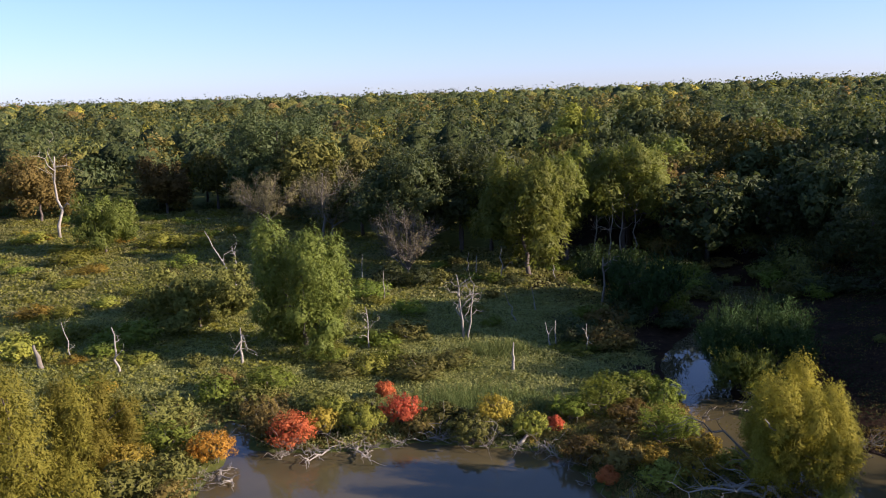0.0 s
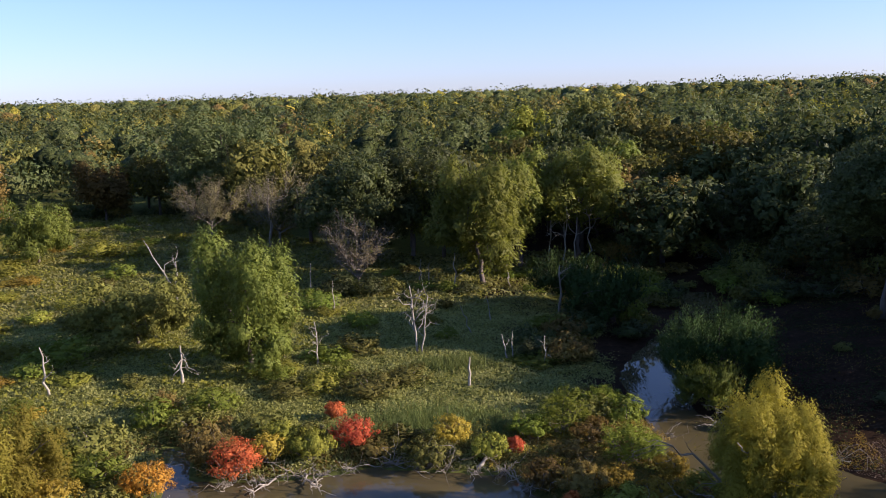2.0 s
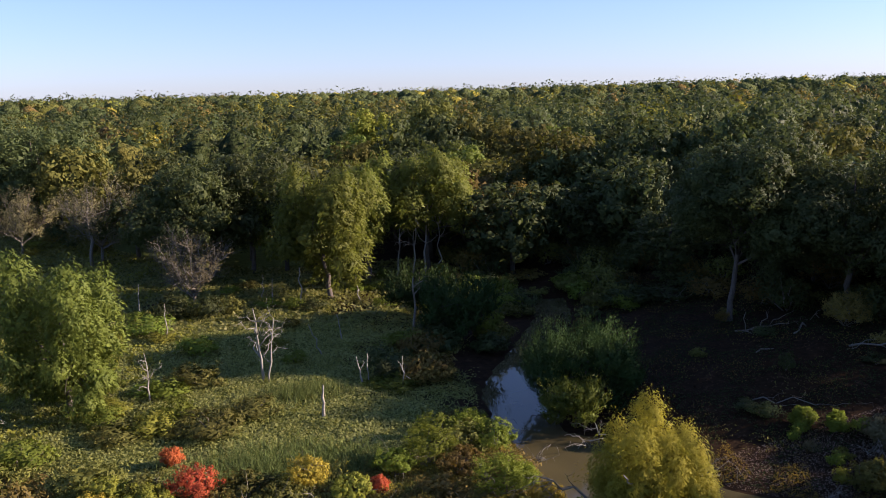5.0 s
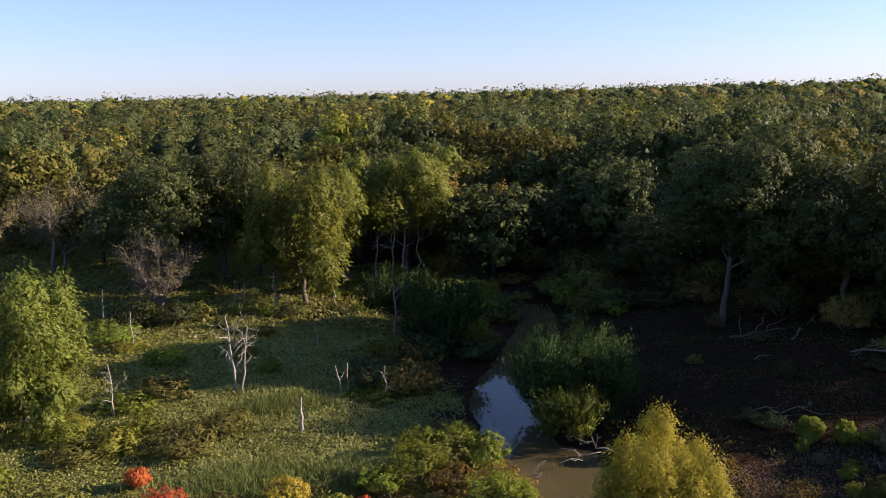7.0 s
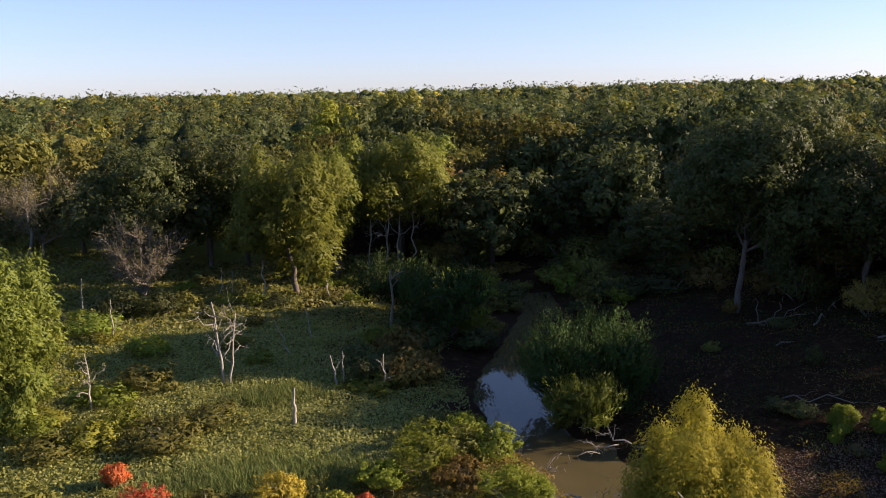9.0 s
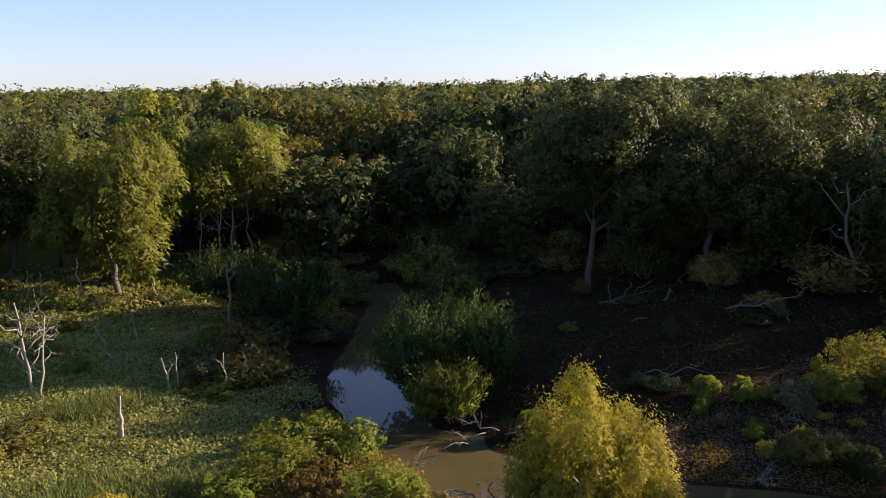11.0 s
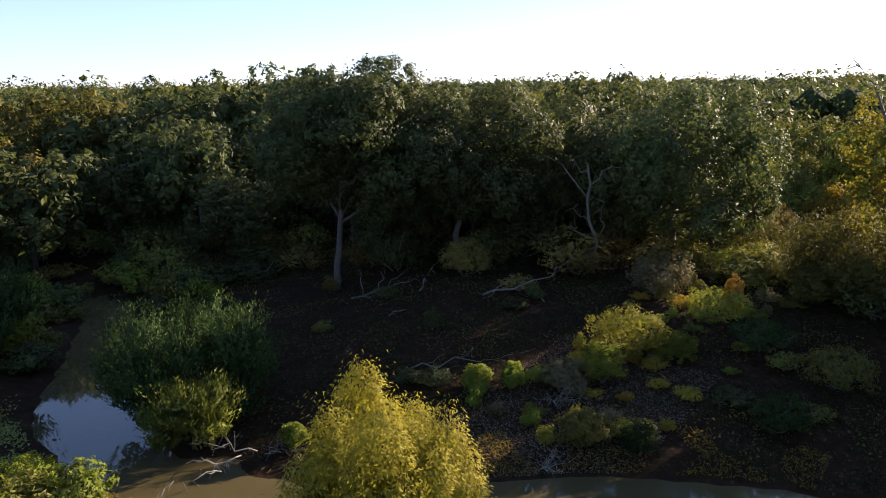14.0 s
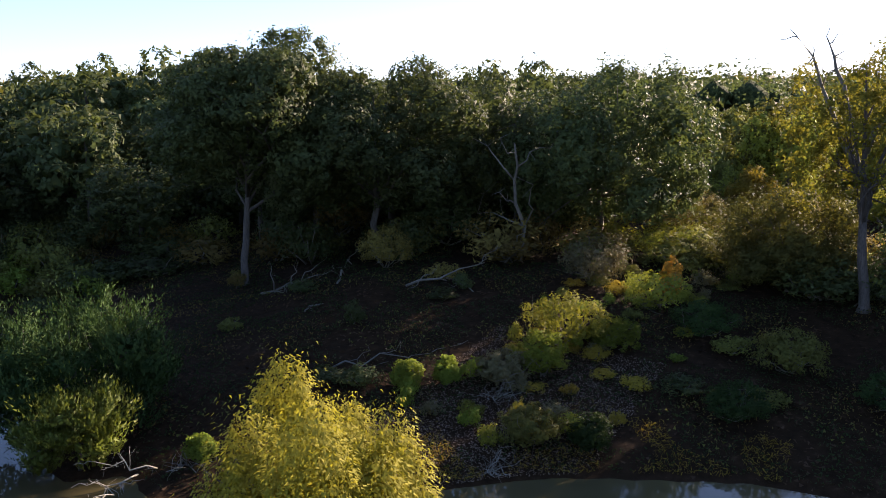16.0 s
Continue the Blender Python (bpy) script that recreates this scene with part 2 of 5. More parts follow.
def land(x, y):
    """Height of the ground."""
    x, y = np.asarray(x, float), np.asarray(y, float)
    s = shore(x, y)
    east = smooth(-2, 3, x - np.interp(y, [-70, 16, 25, 36, 50, 80], [20, 22, 19.5, 16.2, 23, 34]))
    flat = 0.34 * smooth(0, 2.2, s) + 0.25 * smooth(4, 40, s)
    slope = 0.30 * smooth(0, 1.5, s) + 0.17 * np.clip(s - 1.5, 0, 14) + 0.03 * np.clip(s - 15.5, 0, 40)
    fade = smooth(70, 190, np.hypot(x, y))
    dry = (flat * (1 - east) + slope * east) * (1 - fade) + 1.5 * fade + far_rise(x, y)
    dry = dry + (0.05 * wave(x, y, 1.7) + 0.10 * wave(x, y, 6.0, 2.0)) * smooth(0.3, 3, s)
    wet = -0.9 * smooth(0, 4, -s) - 0.03
    return np.where(s > 0, dry + 0.02, wet)


def land_at(x, y):
    return float(land(np.array([x]), np.array([y]))[0])


# ---- mesh helpers ----
class Bag:
    """Gathers vertices and faces of one mesh."""

    def __init__(self):
        self.v, self.f, self.n = [], [], 0

    def add(self, verts, faces):
        self.v.append(np.asarray(verts, float))
        self.f += [tuple(int(i) + self.n for i in face) for face in faces]
        self.n += len(verts)

    def tube(self, points, radii, sides=6):
        """A bent, tapering round limb."""
        pts = np.asarray(points, float)
        rings = []
        for i, c in enumerate(pts):
            t = pts[min(i + 1, len(pts) - 1)] - pts[max(i - 1, 0)]
            t = t / (np.linalg.norm(t) + 1e-9)
            a = np.cross(t, (0.31, 0.87, 0.12) if abs(t[2]) > 0.8 else (0, 0, 1))
            a /= np.linalg.norm(a) + 1e-9
            b = np.cross(t, a)
            k = np.arange(sides) * 2 * np.pi / sides
            rings.append(c + radii[i] * (np.cos(k)[:, None] * a + np.sin(k)[:, None] * b))
        verts = np.concatenate(rings + [pts[-1:] + (pts[-1:] - pts[-2:-1]) * 0.05])
        faces = [(i * sides + j, i * sides + (j + 1) % sides, (i + 1) * sides + (j + 1) % sides, (i + 1) * sides + j)
                 for i in range(len(pts) - 1) for j in range(sides)]
        last = (len(pts) - 1) * sides
        faces += [(last + j, last + (j + 1) % sides, len(verts) - 1) for j in range(sides)]
        faces.append(tuple(range(sides))[::-1])
        self.add(verts, faces)

    def mesh(self, name, material, soft=False):
        me = bpy.data.meshes.new(name)
        me.from_pydata(np.concatenate(self.v).tolist(), [], self.f)
        me.materials.append(material)
        if soft:
            me.polygons.foreach_set("use_smooth", np.ones(len(me.polygons), bool))
        me.update()
        return me


def unit(v):
    return v / (np.linalg.norm(v, axis=-1, keepdims=True) + 1e-9)


def ico(level):
    bm = bmesh.new()
    bmesh.ops.create_icosphere(bm, subdivisions=level, radius=1.0)
    v = np.array([q.co[:] for q in bm.verts])
    f = np.array([[q.index for q in face.verts] for face in bm.faces])
    bm.free()
    return v, f


ICO = {1: ico(1)}


def lumps(rng, level, bumps, amp, width):
    """A unit crown shape, billowed like a head of foliage."""
    d, f = ICO[level]
    out = np.ones(len(d))
    for count, wide, deep in ((bumps, width, amp), (7, 0.95, 0.22)):
        b = unit(rng.normal(size=(count, 3)) + (0, 0, 0.3))
        ang = np.arccos(np.clip(d @ b.T, -1, 1))
        top = np.sqrt(np.clip(1 - (ang / (wide * rng.uniform(0.7, 1.3, count))) ** 2, 0, 1)).max(1)
        out *= 1 - deep + deep * top
    return d * (out * rng.uniform(0.93, 1.06, len(d)))[:, None], f


def vertex_normals(v, f):
    n = np.cross(v[f[:, 1]] - v[f[:, 0]], v[f[:, 2]] - v[f[:, 0]])
    out = np.zeros_like(v)
    for k in range(3):
        np.add.at(out, f[:, k], n)
    return unit(out)


def leaf_mesh(name, centres, facing, size, material, rng, slim=0.55, droop=0.0, loose=0.42, bend=0.62, core=None, axis=None):
    """One pointed blade for each centre, over an inner mass of foliage where core gives one."""
    n = len(centres)
    nrm = unit(facing + rng.normal(size=(n, 3)) * loose)
    a = np.cross(nrm, rng.normal(size=(n, 3)))
    if droop:
        a = unit(a) * np.sign(a[:, 2:3] + 1e-9) * -1 + np.array((0, 0, -droop))
    if axis is not None:
        a = axis + unit(a) * 0.45
    a = unit(a)
    b = unit(np.cross(nrm, a))
    s = (size * rng.uniform(0.65, 1.35, n))[:, None]
    w = b * s * slim * rng.uniform(0.7, 1.2, (n, 1))
    v = np.stack([centres - a * s + w, centres - a * s - w, centres + a * s], 1).reshape(-1, 3)
    f = np.arange(3 * n).reshape(-1, 3)
    # blades share the roundness of their clump, which softens the light on them
    normals = np.repeat(unit(facing * bend + nrm * (1 - bend)), 3, 0)
    if core:
        cv, cf = core
        f, normals, v = np.concatenate([f, cf + len(v)]), np.concatenate([normals, vertex_normals(cv, cf)]), np.concatenate([v, cv])
    me = bpy.data.meshes.new(name)
    me.vertices.add(len(v))
    me.vertices.foreach_set("co", v.ravel())
    me.loops.add(3 * len(f))
    me.loops.foreach_set("vertex_index", f.ravel().astype(np.int32))
    me.polygons.add(len(f))
    me.polygons.foreach_set("loop_start", np.arange(0, 3 * len(f), 3, dtype=np.int32))
    me.update(calc_edges=True)
    me.materials.append(material)
    if core:
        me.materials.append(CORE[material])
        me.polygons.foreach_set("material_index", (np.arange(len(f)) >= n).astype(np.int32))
    me.polygons.foreach_set("use_smooth", np.ones(len(f), bool))
    me.normals_split_custom_set_from_vertices(normals)
    me.update()
    return me


def joined(cores):
    """Several inner masses as one."""
    vs, fs, k = [], [], 0
    for v, f in cores:
        vs.append(v), fs.append(f + k)
        k += len(v)
    return np.concatenate(vs), np.concatenate(fs)


def part(name, me, parent, label=""):
    ob = new(name, me)
    ob.parent = parent
    return tagged(ob, label)


def clumps(rng, centre, radii, count, per, spread, low=-0.45, flat=0.75):
    """Leaf places and the way they face, in clumps over a lumpy ellipsoid."""
    d = unit(rng.normal(size=(count * 2, 3)))
    d = d[d[:, 2] > low][:count]
    k = len(d)
    lump = 1 + 0.09 * np.sin(3.1 * d[:, 0] + 5 * d[:, 2] + rng.uniform(0, 6)) + 0.07 * np.sin(4.3 * d[:, 1] - 3 * d[:, 2] + rng.uniform(0, 6))
    c = np.asarray(centre) + d * np.asarray(radii) * (lump * rng.uniform(0.6, 1.0, k) ** 0.6)[:, None]
    e = unit(rng.normal(size=(k, per, 3)))
    rc = spread * rng.uniform(0.6, 1.4, (k, 1, 1))
    p = c[:, None] + e * rc * rng.uniform(0.45, 1.0, (k, per, 1)) ** 0.5 * (1, 1, flat)
    face = unit(e * 0.9 + d[:, None] * 0.75 + (0, 0, 0.2))
    return p.reshape(-1, 3), face.reshape(-1, 3), c, rc[:, 0, 0]


def crown_leaves(rng, lobes, n, size, spray, per, style="round", inner=0.12, low=-9.0):
    """Leaves in sprays on the outside of several lobes, with sparse large leaves inside.
    lobes: rows of centre and radii. Gives places, the way they face, their axes and their sizes."""
    mid, rad = np.array([c for c, _ in lobes]), np.array([q for _, q in lobes])
    area = (rad[:, 0] * (rad[:, 0] + 2 * rad[:, 2]))
    want = max(6, int(n / per))
    which = rng.choice(len(lobes), want * 4, p=area / area.sum())
    d = unit(rng.normal(size=(want * 4, 3)) + (0, 0, 0.22))
    c = mid[which] + d * rad[which] * rng.uniform(0.84, 1.1, (len(which), 1))
    free = np.ones(len(c), bool)
    for k in range(len(lobes)):
        free &= (which == k) | (np.linalg.norm((c - mid[k]) / rad[k], axis=1) > 0.86)
    free &= c[:, 2] > low
    c, d = c[free][:want], d[free][:want]
    m = len(c)
    r = spray * np.exp(rng.normal(size=(m, 1)) * 0.38)
    if style == "round":
        e = unit(rng.normal(size=(m, per, 3)) + d[:, None] * 0.55)
        p = c[:, None] + e * r[:, None] * rng.uniform(0.3, 1.0, (m, per, 1)) ** 0.6 * (1, 1, 0.8)
        axis = None
        face = unit(e * 0.85 + d[:, None] * 0.5 + (0, 0, 0.25))
    else:
        up = 1.0 if style == "upright" else -1.0
        t = rng.uniform(0, 1, (m, per, 1))
        strand = unit(rng.normal(size=(m, 5, 3)))[np.arange(m)[:, None], rng.integers(5, size=(m, per))]
        out = unit(d[:, None] * 0.9 + strand * 0.8)
        if style == "tuft":
            e = unit(rng.normal(size=(m, per, 3)) + d[:, None] * 0.6)
            p = c[:, None] + e * r[:, None] * rng.uniform(0.35, 1.0, (m, per, 1)) ** 0.6 * (1, 1, 0.9)
            p[..., 2] -= 0.5 * r * (np.linalg.norm((p - c[:, None])[..., :2], axis=-1) / r) ** 2
            out = e
            axis = unit(e * (1, 1, 0.3) + np.array((0, 0, -0.7)))
        elif up > 0:
            p = c[:, None] + (out * 0.75 + np.array((0, 0, 1.0))) * r[:, None] * 1.25 * t
            axis = unit(out * 0.75 + np.array((0, 0, 1.0)))
        else:
            p = c[:, None] + out * r[:, None] * (1.15 * t) + np.array((0, 0, -1.0)) * r[:, None] * 1.3 * t ** 2
            axis = unit(out * 0.7 + np.array((0, 0, -1.4)) * t)
        p = p + rng.normal(size=p.shape) * 0.1 * r[:, None]
        face = unit(out * 0.7 + d[:, None] * 0.7 + (0, 0, 0.2))
        axis = axis.reshape(-1, 3)
    p, face = p.reshape(-1, 3), face.reshape(-1, 3)
    sizes = np.full(len(p), size)
    # the darker inside of the crown
    k = int(len(p) * inner)
    if k:
        w = rng.choice(len(lobes), k, p=area / area.sum())
        q = unit(rng.normal(size=(k, 3)))
        g = np.minimum(size * 2.0, 0.3 * rad[w].min(1))
        p, face = np.concatenate([p, mid[w] + q * rad[w] * rng.uniform(0.4, 0.74, (k, 1))]), np.concatenate([face, q])
        sizes = np.concatenate([sizes, g])
        axis = None if axis is None else np.concatenate([axis, unit(rng.normal(size=(k, 3)))])
    keep = p[:, 2] > low
    return p[keep], face[keep], None if axis is None else axis[keep], sizes[keep]


def filled(rng, p, f, size, centre, radii, n):
    """Adds sparse larger leaves in the inside of a bush."""
    q = unit(rng.normal(size=(n, 3)))
    inside = np.asarray(centre) + q * np.asarray(radii) * rng.uniform(0.35, 1.0, (n, 1)) ** 0.5
    return np.concatenate([p, inside]), np.concatenate([f, q]), np.concatenate([np.full(len(p), size), np.full(n, min(size * 2.6, 0.3 * min(radii)))])


def bent(rng, a, b, steps=5, wob=0.08, sag=0.0):
    a, b = np.asarray(a, float), np.asarray(b, float)
    t = np.linspace(0, 1, steps)[:, None]
    length = np.linalg.norm(b - a)
    w = rng.normal(size=(steps, 3)) * wob * length * np.sin(np.pi * t)
    return a + (b - a) * t + w - np.array((0, 0, 1.0)) * sag * length * np.sin(np.pi * t)

# ---- ground and water ----
def spaced(lo, hi, fine_lo, fine_hi, step, grow):
    mid = list(np.arange(fine_lo, fine_hi + step / 2, step))
    up, s = [], step
    v = mid[-1]
    while v < hi:
        s *= grow
        v += s
        up.append(v)
    down, s = [], step
    v = mid[0]
    while v > lo:
        s *= grow
        v -= s
        down.append(v)
    return np.array(down[::-1] + mid + up)


gx, gy = spaced(-4200, 4200, -24, 48, 0.6, 1.12), spaced(-4200, 4200, 16, 66, 0.6, 1.12)
X, Y = np.meshgrid(gx, gy)
verts = np.stack([X, Y, land(X, Y)], -1).reshape(-1, 3)
nx, ny = len(gx), len(gy)
i = (np.arange(ny - 1)[:, None] * nx + np.arange(nx - 1)).ravel()
me = bpy.data.meshes.new("ground")
me.from_pydata(verts.tolist(), [], np.stack([i, i + 1, i + nx + 1, i + nx], 1).tolist())
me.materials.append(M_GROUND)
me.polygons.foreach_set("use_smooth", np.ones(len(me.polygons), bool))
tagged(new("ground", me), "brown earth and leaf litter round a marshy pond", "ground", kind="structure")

wb = Bag()
wx, wy = np.linspace(-48, 42, 46), np.linspace(-72, 90, 82)
WX, WY = np.meshgrid(wx, wy)
i = (np.arange(81)[:, None] * 46 + np.arange(45)).ravel()
wb.add(np.stack([WX, WY, 0 * WX], -1).reshape(-1, 3), np.stack([i, i + 1, i + 47, i + 46], 1))
tagged(new("water", wb.mesh("water", M_WATER, True)), "still brown silty pond water with a creek inlet", "water", kind="structure")

# ---- trees ----
def crown_lobes(rng, h, r, base, lobes, lean):
    """The lobes of a crown, low and spreading where it grows from the ground, with places on them for limbs to reach."""
    centre = np.array((lean[0], lean[1], h * (base + 1) / 2))
    half = h * (1 - base) / 2
    bushy = base < 0.12
    heads = 2 + int(lobes * 2.0)
    masses, tips = [], []
    for k in range(heads):
        a = 6.283 * 0.755 * k + rng.uniform(-0.5, 0.5)
        up = (-0.85 if bushy else -0.6) + (1.4 if bushy else 1.45) * ((k * 0.57 + 0.3) % 1.0) + rng.uniform(-0.08, 0.08)
        flat = math.sqrt(max(0.06, 1 - min(abs(up), 0.97) ** 2))
        if bushy and up < 0.1:
            flat = max(flat, 0.9)
        reach = rng.uniform(0.66, 0.88) if bushy else rng.uniform(0.6, 0.92)
        rad = np.array((r, r, min(half, 1.05 * r) * 0.9)) * (rng.uniform(0.2, 0.34) if bushy else rng.uniform(0.2, 0.42))
        off = np.array((math.cos(a) * flat * r, math.sin(a) * flat * r, up * half)) * reach
        if k == 0:
            off, rad = np.array((0, 0, -0.08 * half)), np.array((r, r, half)) * 0.56
        masses.append((centre + off, rad))
        tips.append(centre + off + unit(rng.normal(size=(2, 3))) * rad * 0.6)
    return centre, masses, tips


def tree(name, x, y, h, w, leaf, label, seed, group="", lobes=4, leaves=12000, size=0.1, style="round", bark=None, base=0.32, lean=(0, 0), z=None, spray=0.0, per=34, fill=0.12, girth=0.018, tilt=(0, 0)):
    """A tree of its own: trunk, limbs and a crown of leafy sprays on several lobes. lean: the crown's offset from the root; tilt: the trunk's at the fork."""
    rng = np.random.default_rng(seed)
    root = new(name)
    root.matrix_world = pose(x, y, (land_at(x, y) if z is None else z) - 0.05)
    tagged(root, label, "tree", group)
    r = w / 2
    centre, masses, tips = crown_lobes(rng, h, r, base, lobes, lean)
    half = h * (1 - base) / 2
    p, f, axis, sizes = crown_leaves(rng, masses, leaves, size, spray or 0.07 * w, per, style, fill, 0.12)
    tips = np.concatenate(tips)
    # bring the crown to its full width and height
    wide = r / np.quantile(np.hypot(*(p - centre)[:, :2].T), 0.97)
    tall = (h - centre[2]) / (np.quantile(p[:, 2], 0.997) - centre[2])
    for q in (p, tips):
        q[:, :2] = centre[:2] + (q[:, :2] - centre[:2]) * wide
        q[:, 2] = np.where(q[:, 2] > centre[2], centre[2] + (q[:, 2] - centre[2]) * tall, q[:, 2])
    part("crown", leaf_mesh("crown", p, f, sizes, leaf, rng, {"round": 0.6, "tuft": 0.42}.get(style, 0.36), axis=axis, bend={"round": 0.5, "tuft": 0.68}.get(style, 0.5)), root)
    bark = bark or M_BARK
    tr = max(0.05, girth * h)
    fork = np.array((lean[0] * 0.5 + tilt[0], lean[1] * 0.5 + tilt[1], h * max(base, 0.3) * 1.15))
    b = Bag()
    b.tube(np.concatenate([[(0, 0, 0)], bent(rng, (0, 0, 0.25), fork, 5, 0.03), [centre + (0, 0, half * 0.6)]]), [tr * 1.7] + list(np.linspace(tr * 1.15, tr * 0.8, 5)) + [tr * 0.2], 8)
    part("trunk", b.mesh("trunk", bark, True), root)
    for c in tips[:: max(1, len(tips) // 8)]:
        b = Bag()
        line = bent(rng, fork * (1, 1, rng.uniform(0.85, 1.1)), c, 5, 0.06)
        b.tube(line, np.linspace(tr * 0.5, 0.02, 5), 5)
        for s in range(3):
            q = line[2 + s % 2]
            b.tube(bent(rng, q, q + (c - fork) * 0.3 + rng.normal(size=3) * 0.12 * w, 3), (tr * 0.2, tr * 0.1, 0.01), 4)
        part("limb", b.mesh("limb", bark, True), root)
    return root


def shrub(name, x, y, h, w, leaf, label, seed, count=26, per=34, size=0.11, twigs=8, stem=None, z=None, style="round", group="", lift=0.0, clump=0.2):
    """A bush: bare stems from the root and leaf clumps on their ends."""
    rng = np.random.default_rng(seed)
    root = new(name)
    root.matrix_world = pose(x, y, (max(land_at(x, y), -0.25) if z is None else z) - 0.04)
    tagged(root, label, "bush", group)
    flat = 0.8
    p, f, c, rc = clumps(rng, (0, 0, h * (0.48 + lift / 2)), (w / 2, w / 2, h * (0.5 - lift / 2)), count, per, clump * min(h, w), -0.55, flat)
    keep = p[:, 2] > 0.03
    slim = 0.4 if style == "spiky" else 0.55
    if style == "spiky":
        f = f * (1, 1, 0.2)
    p, f, sizes = filled(rng, p[keep], f[keep], size, (0, 0, h * (0.45 + lift / 2)), (w * 0.36, w * 0.36, h * 0.34), 260)
    part("foliage", leaf_mesh("foliage", p, f, sizes, leaf, rng, slim, -0.7 if style == "spiky" else 0.0), root)
    for k in range(twigs):
        b = Bag()
        tip = c[rng.integers(len(c))]
        line = bent(rng, rng.normal(size=3) * (0.08, 0.08, 0), tip * (1.05, 1.05, 1.04), 5, 0.07)
        b.tube(line, np.linspace(0.012 + 0.008 * h, 0.004, 5), 3)
        for s in (2, 3):
            b.tube(bent(rng, line[s], line[s] + rng.normal(size=3) * 0.16 * w + (0, 0, 0.08 * h), 3), (0.01, 0.007, 0.003), 3)
        part("stem", b.mesh("stem", stem or M_TWIG, True), root)
    return root


def snag(name, x, y, h, label, seed, lean=(0, 0), forks=3, thick=0.07, category="snag", wood=None, droopy=0.0, z=None):
    """A dead standing trunk with its bare broken branches."""
    rng = np.random.default_rng(seed)
    root = new(name)
    root.matrix_world = pose(x, y, (land_at(x, y) if z is None else z) - 0.1)
    tagged(root, label, category)
    wood = wood or M_DEAD
    top = np.array((lean[0], lean[1], h))
    line = bent(rng, (0, 0, 0), top, 7, 0.025)
    b = Bag()
    b.tube(line, np.linspace(thick * 1.25, thick * 0.45, 7) * rng.uniform(0.9, 1.1, 7), 7)
    part("trunk", b.mesh("trunk", wood, True), root)
    for k in range(forks):
        b = Bag()
        i = rng.integers(2, 6)
        a = rng.uniform(0, 6.28)
        reach = h * rng.uniform(0.18, 0.4)
        end = line[i] + np.array((math.cos(a) * reach, math.sin(a) * reach, reach * rng.uniform(0.2, 1.2) - droopy * reach))
        arm = bent(rng, line[i], end, 5, 0.09, -0.1)
        b.tube(arm, np.linspace(thick * 0.5, 0.008, 5), 5)
        for s in range(3):
            q = arm[2 + s % 3]
            b.tube(bent(rng, q, q + rng.normal(size=3) * reach * 0.3 + (0, 0, 0.15 * reach), 3), (thick * 0.18, thick * 0.1, 0.004), 4)
        part("branch", b.mesh("branch", wood, True), root)
    return root


def deadfall(name, x, y, length, heading, label, seed, thick=0.08, limbs=7, rise=0.12, z=None, wood=None, category="fallen branch"):
    """A fallen, barkless limb with its side branches."""
    rng = np.random.default_rng(seed)
    root = new(name)
    root.matrix_world = pose(x, y, (max(land_at(x, y), 0.0) if z is None else z) + thick * 0.5)
    tagged(root, label, category)
    wood = wood or M_DEAD
    a = radians(heading)
    way = np.array((math.sin(a), math.cos(a), rise))
    line = bent(rng, (0, 0, 0), way * length, 7, 0.05)
    b = Bag()
    b.tube(line, np.linspace(thick, thick * 0.25, 7), 6)
    part("trunk", b.mesh("trunk", wood, True), root)
    for k in range(limbs):
        b = Bag()
        q = line[rng.integers(1, 7)]
        e = unit(way * 0.5 + rng.normal(size=3) * (0.7, 0.7, 0.35) + (0, 0, 0.15)) * length * rng.uniform(0.18, 0.42)
        arm = bent(rng, q, q + e, 5, 0.1)
        b.tube(arm, np.linspace(thick * 0.45, 0.006, 5), 5)
        for s in range(3):
            b.tube(bent(rng, arm[2 + s % 3], arm[2 + s % 3] + rng.normal(size=3) * length * 0.07, 3), (thick * 0.16, thick * 0.1, 0.004), 4)
        part("branch", b.mesh("branch", wood, True), root)
    return root

# ---- the large trees ----
tree("willow_tree", -7.1, 49.4, 9.0, 6.8, M_WILLOW, "dense green willow standing in the open marsh", 1, lobes=11, leaves=36000, size=0.095, style="tuft", base=-0.1, spray=0.4)
tree("cottonwood_tree", 11.0, 69.3, 11.1, 8.4, M_COTTON, "tall bright green tree at the marsh edge", 2, lobes=9, leaves=24000, size=0.14, style="tuft", base=0.06, spray=0.52, lean=(-0.3, 0), tilt=(-0.4, 0))
tree("slender_tree", 15.6, 75.0, 11.3, 5.4, M_COTTON, "slender green tree behind the marsh", 3, lobes=6, leaves=12000, size=0.14, base=0.15, style="tuft", spray=0.6)
tree("willow_tree", 21.6, 76.0, 11.4, 9.6, M_COTTON, "spreading green tree beside the creek", 4, lobes=9, leaves=20000, size=0.14, style="tuft", base=0.25, spray=0.65)
tree("oak_tree", 0.5, 79.0, 10.9, 10.5, M_OAK, "dark green oak at the marsh edge", 5, lobes=7, leaves=13000, size=0.15, base=0.15, spray=0.6, per=24)
tree("oak_tree", 6.0, 82.0, 11.2, 9.5, M_OAK, "dark green oak at the marsh edge", 6, lobes=7, leaves=12000, size=0.15, base=0.15, spray=0.6, per=24)
tree("oak_tree", -17.0, 117.0, 14.5, 15.5, M_OAK, "broad dark oak at the back of the clearing", 7, lobes=10, leaves=22000, size=0.17, base=0.04, spray=0.7, per=20)
tree("round_tree", -33.0, 89.6, 6.9, 7.0, M_WILLOW, "round bright green young tree in the meadow", 8, lobes=8, leaves=14000, size=0.13, base=0.05, style="tuft", spray=0.5)
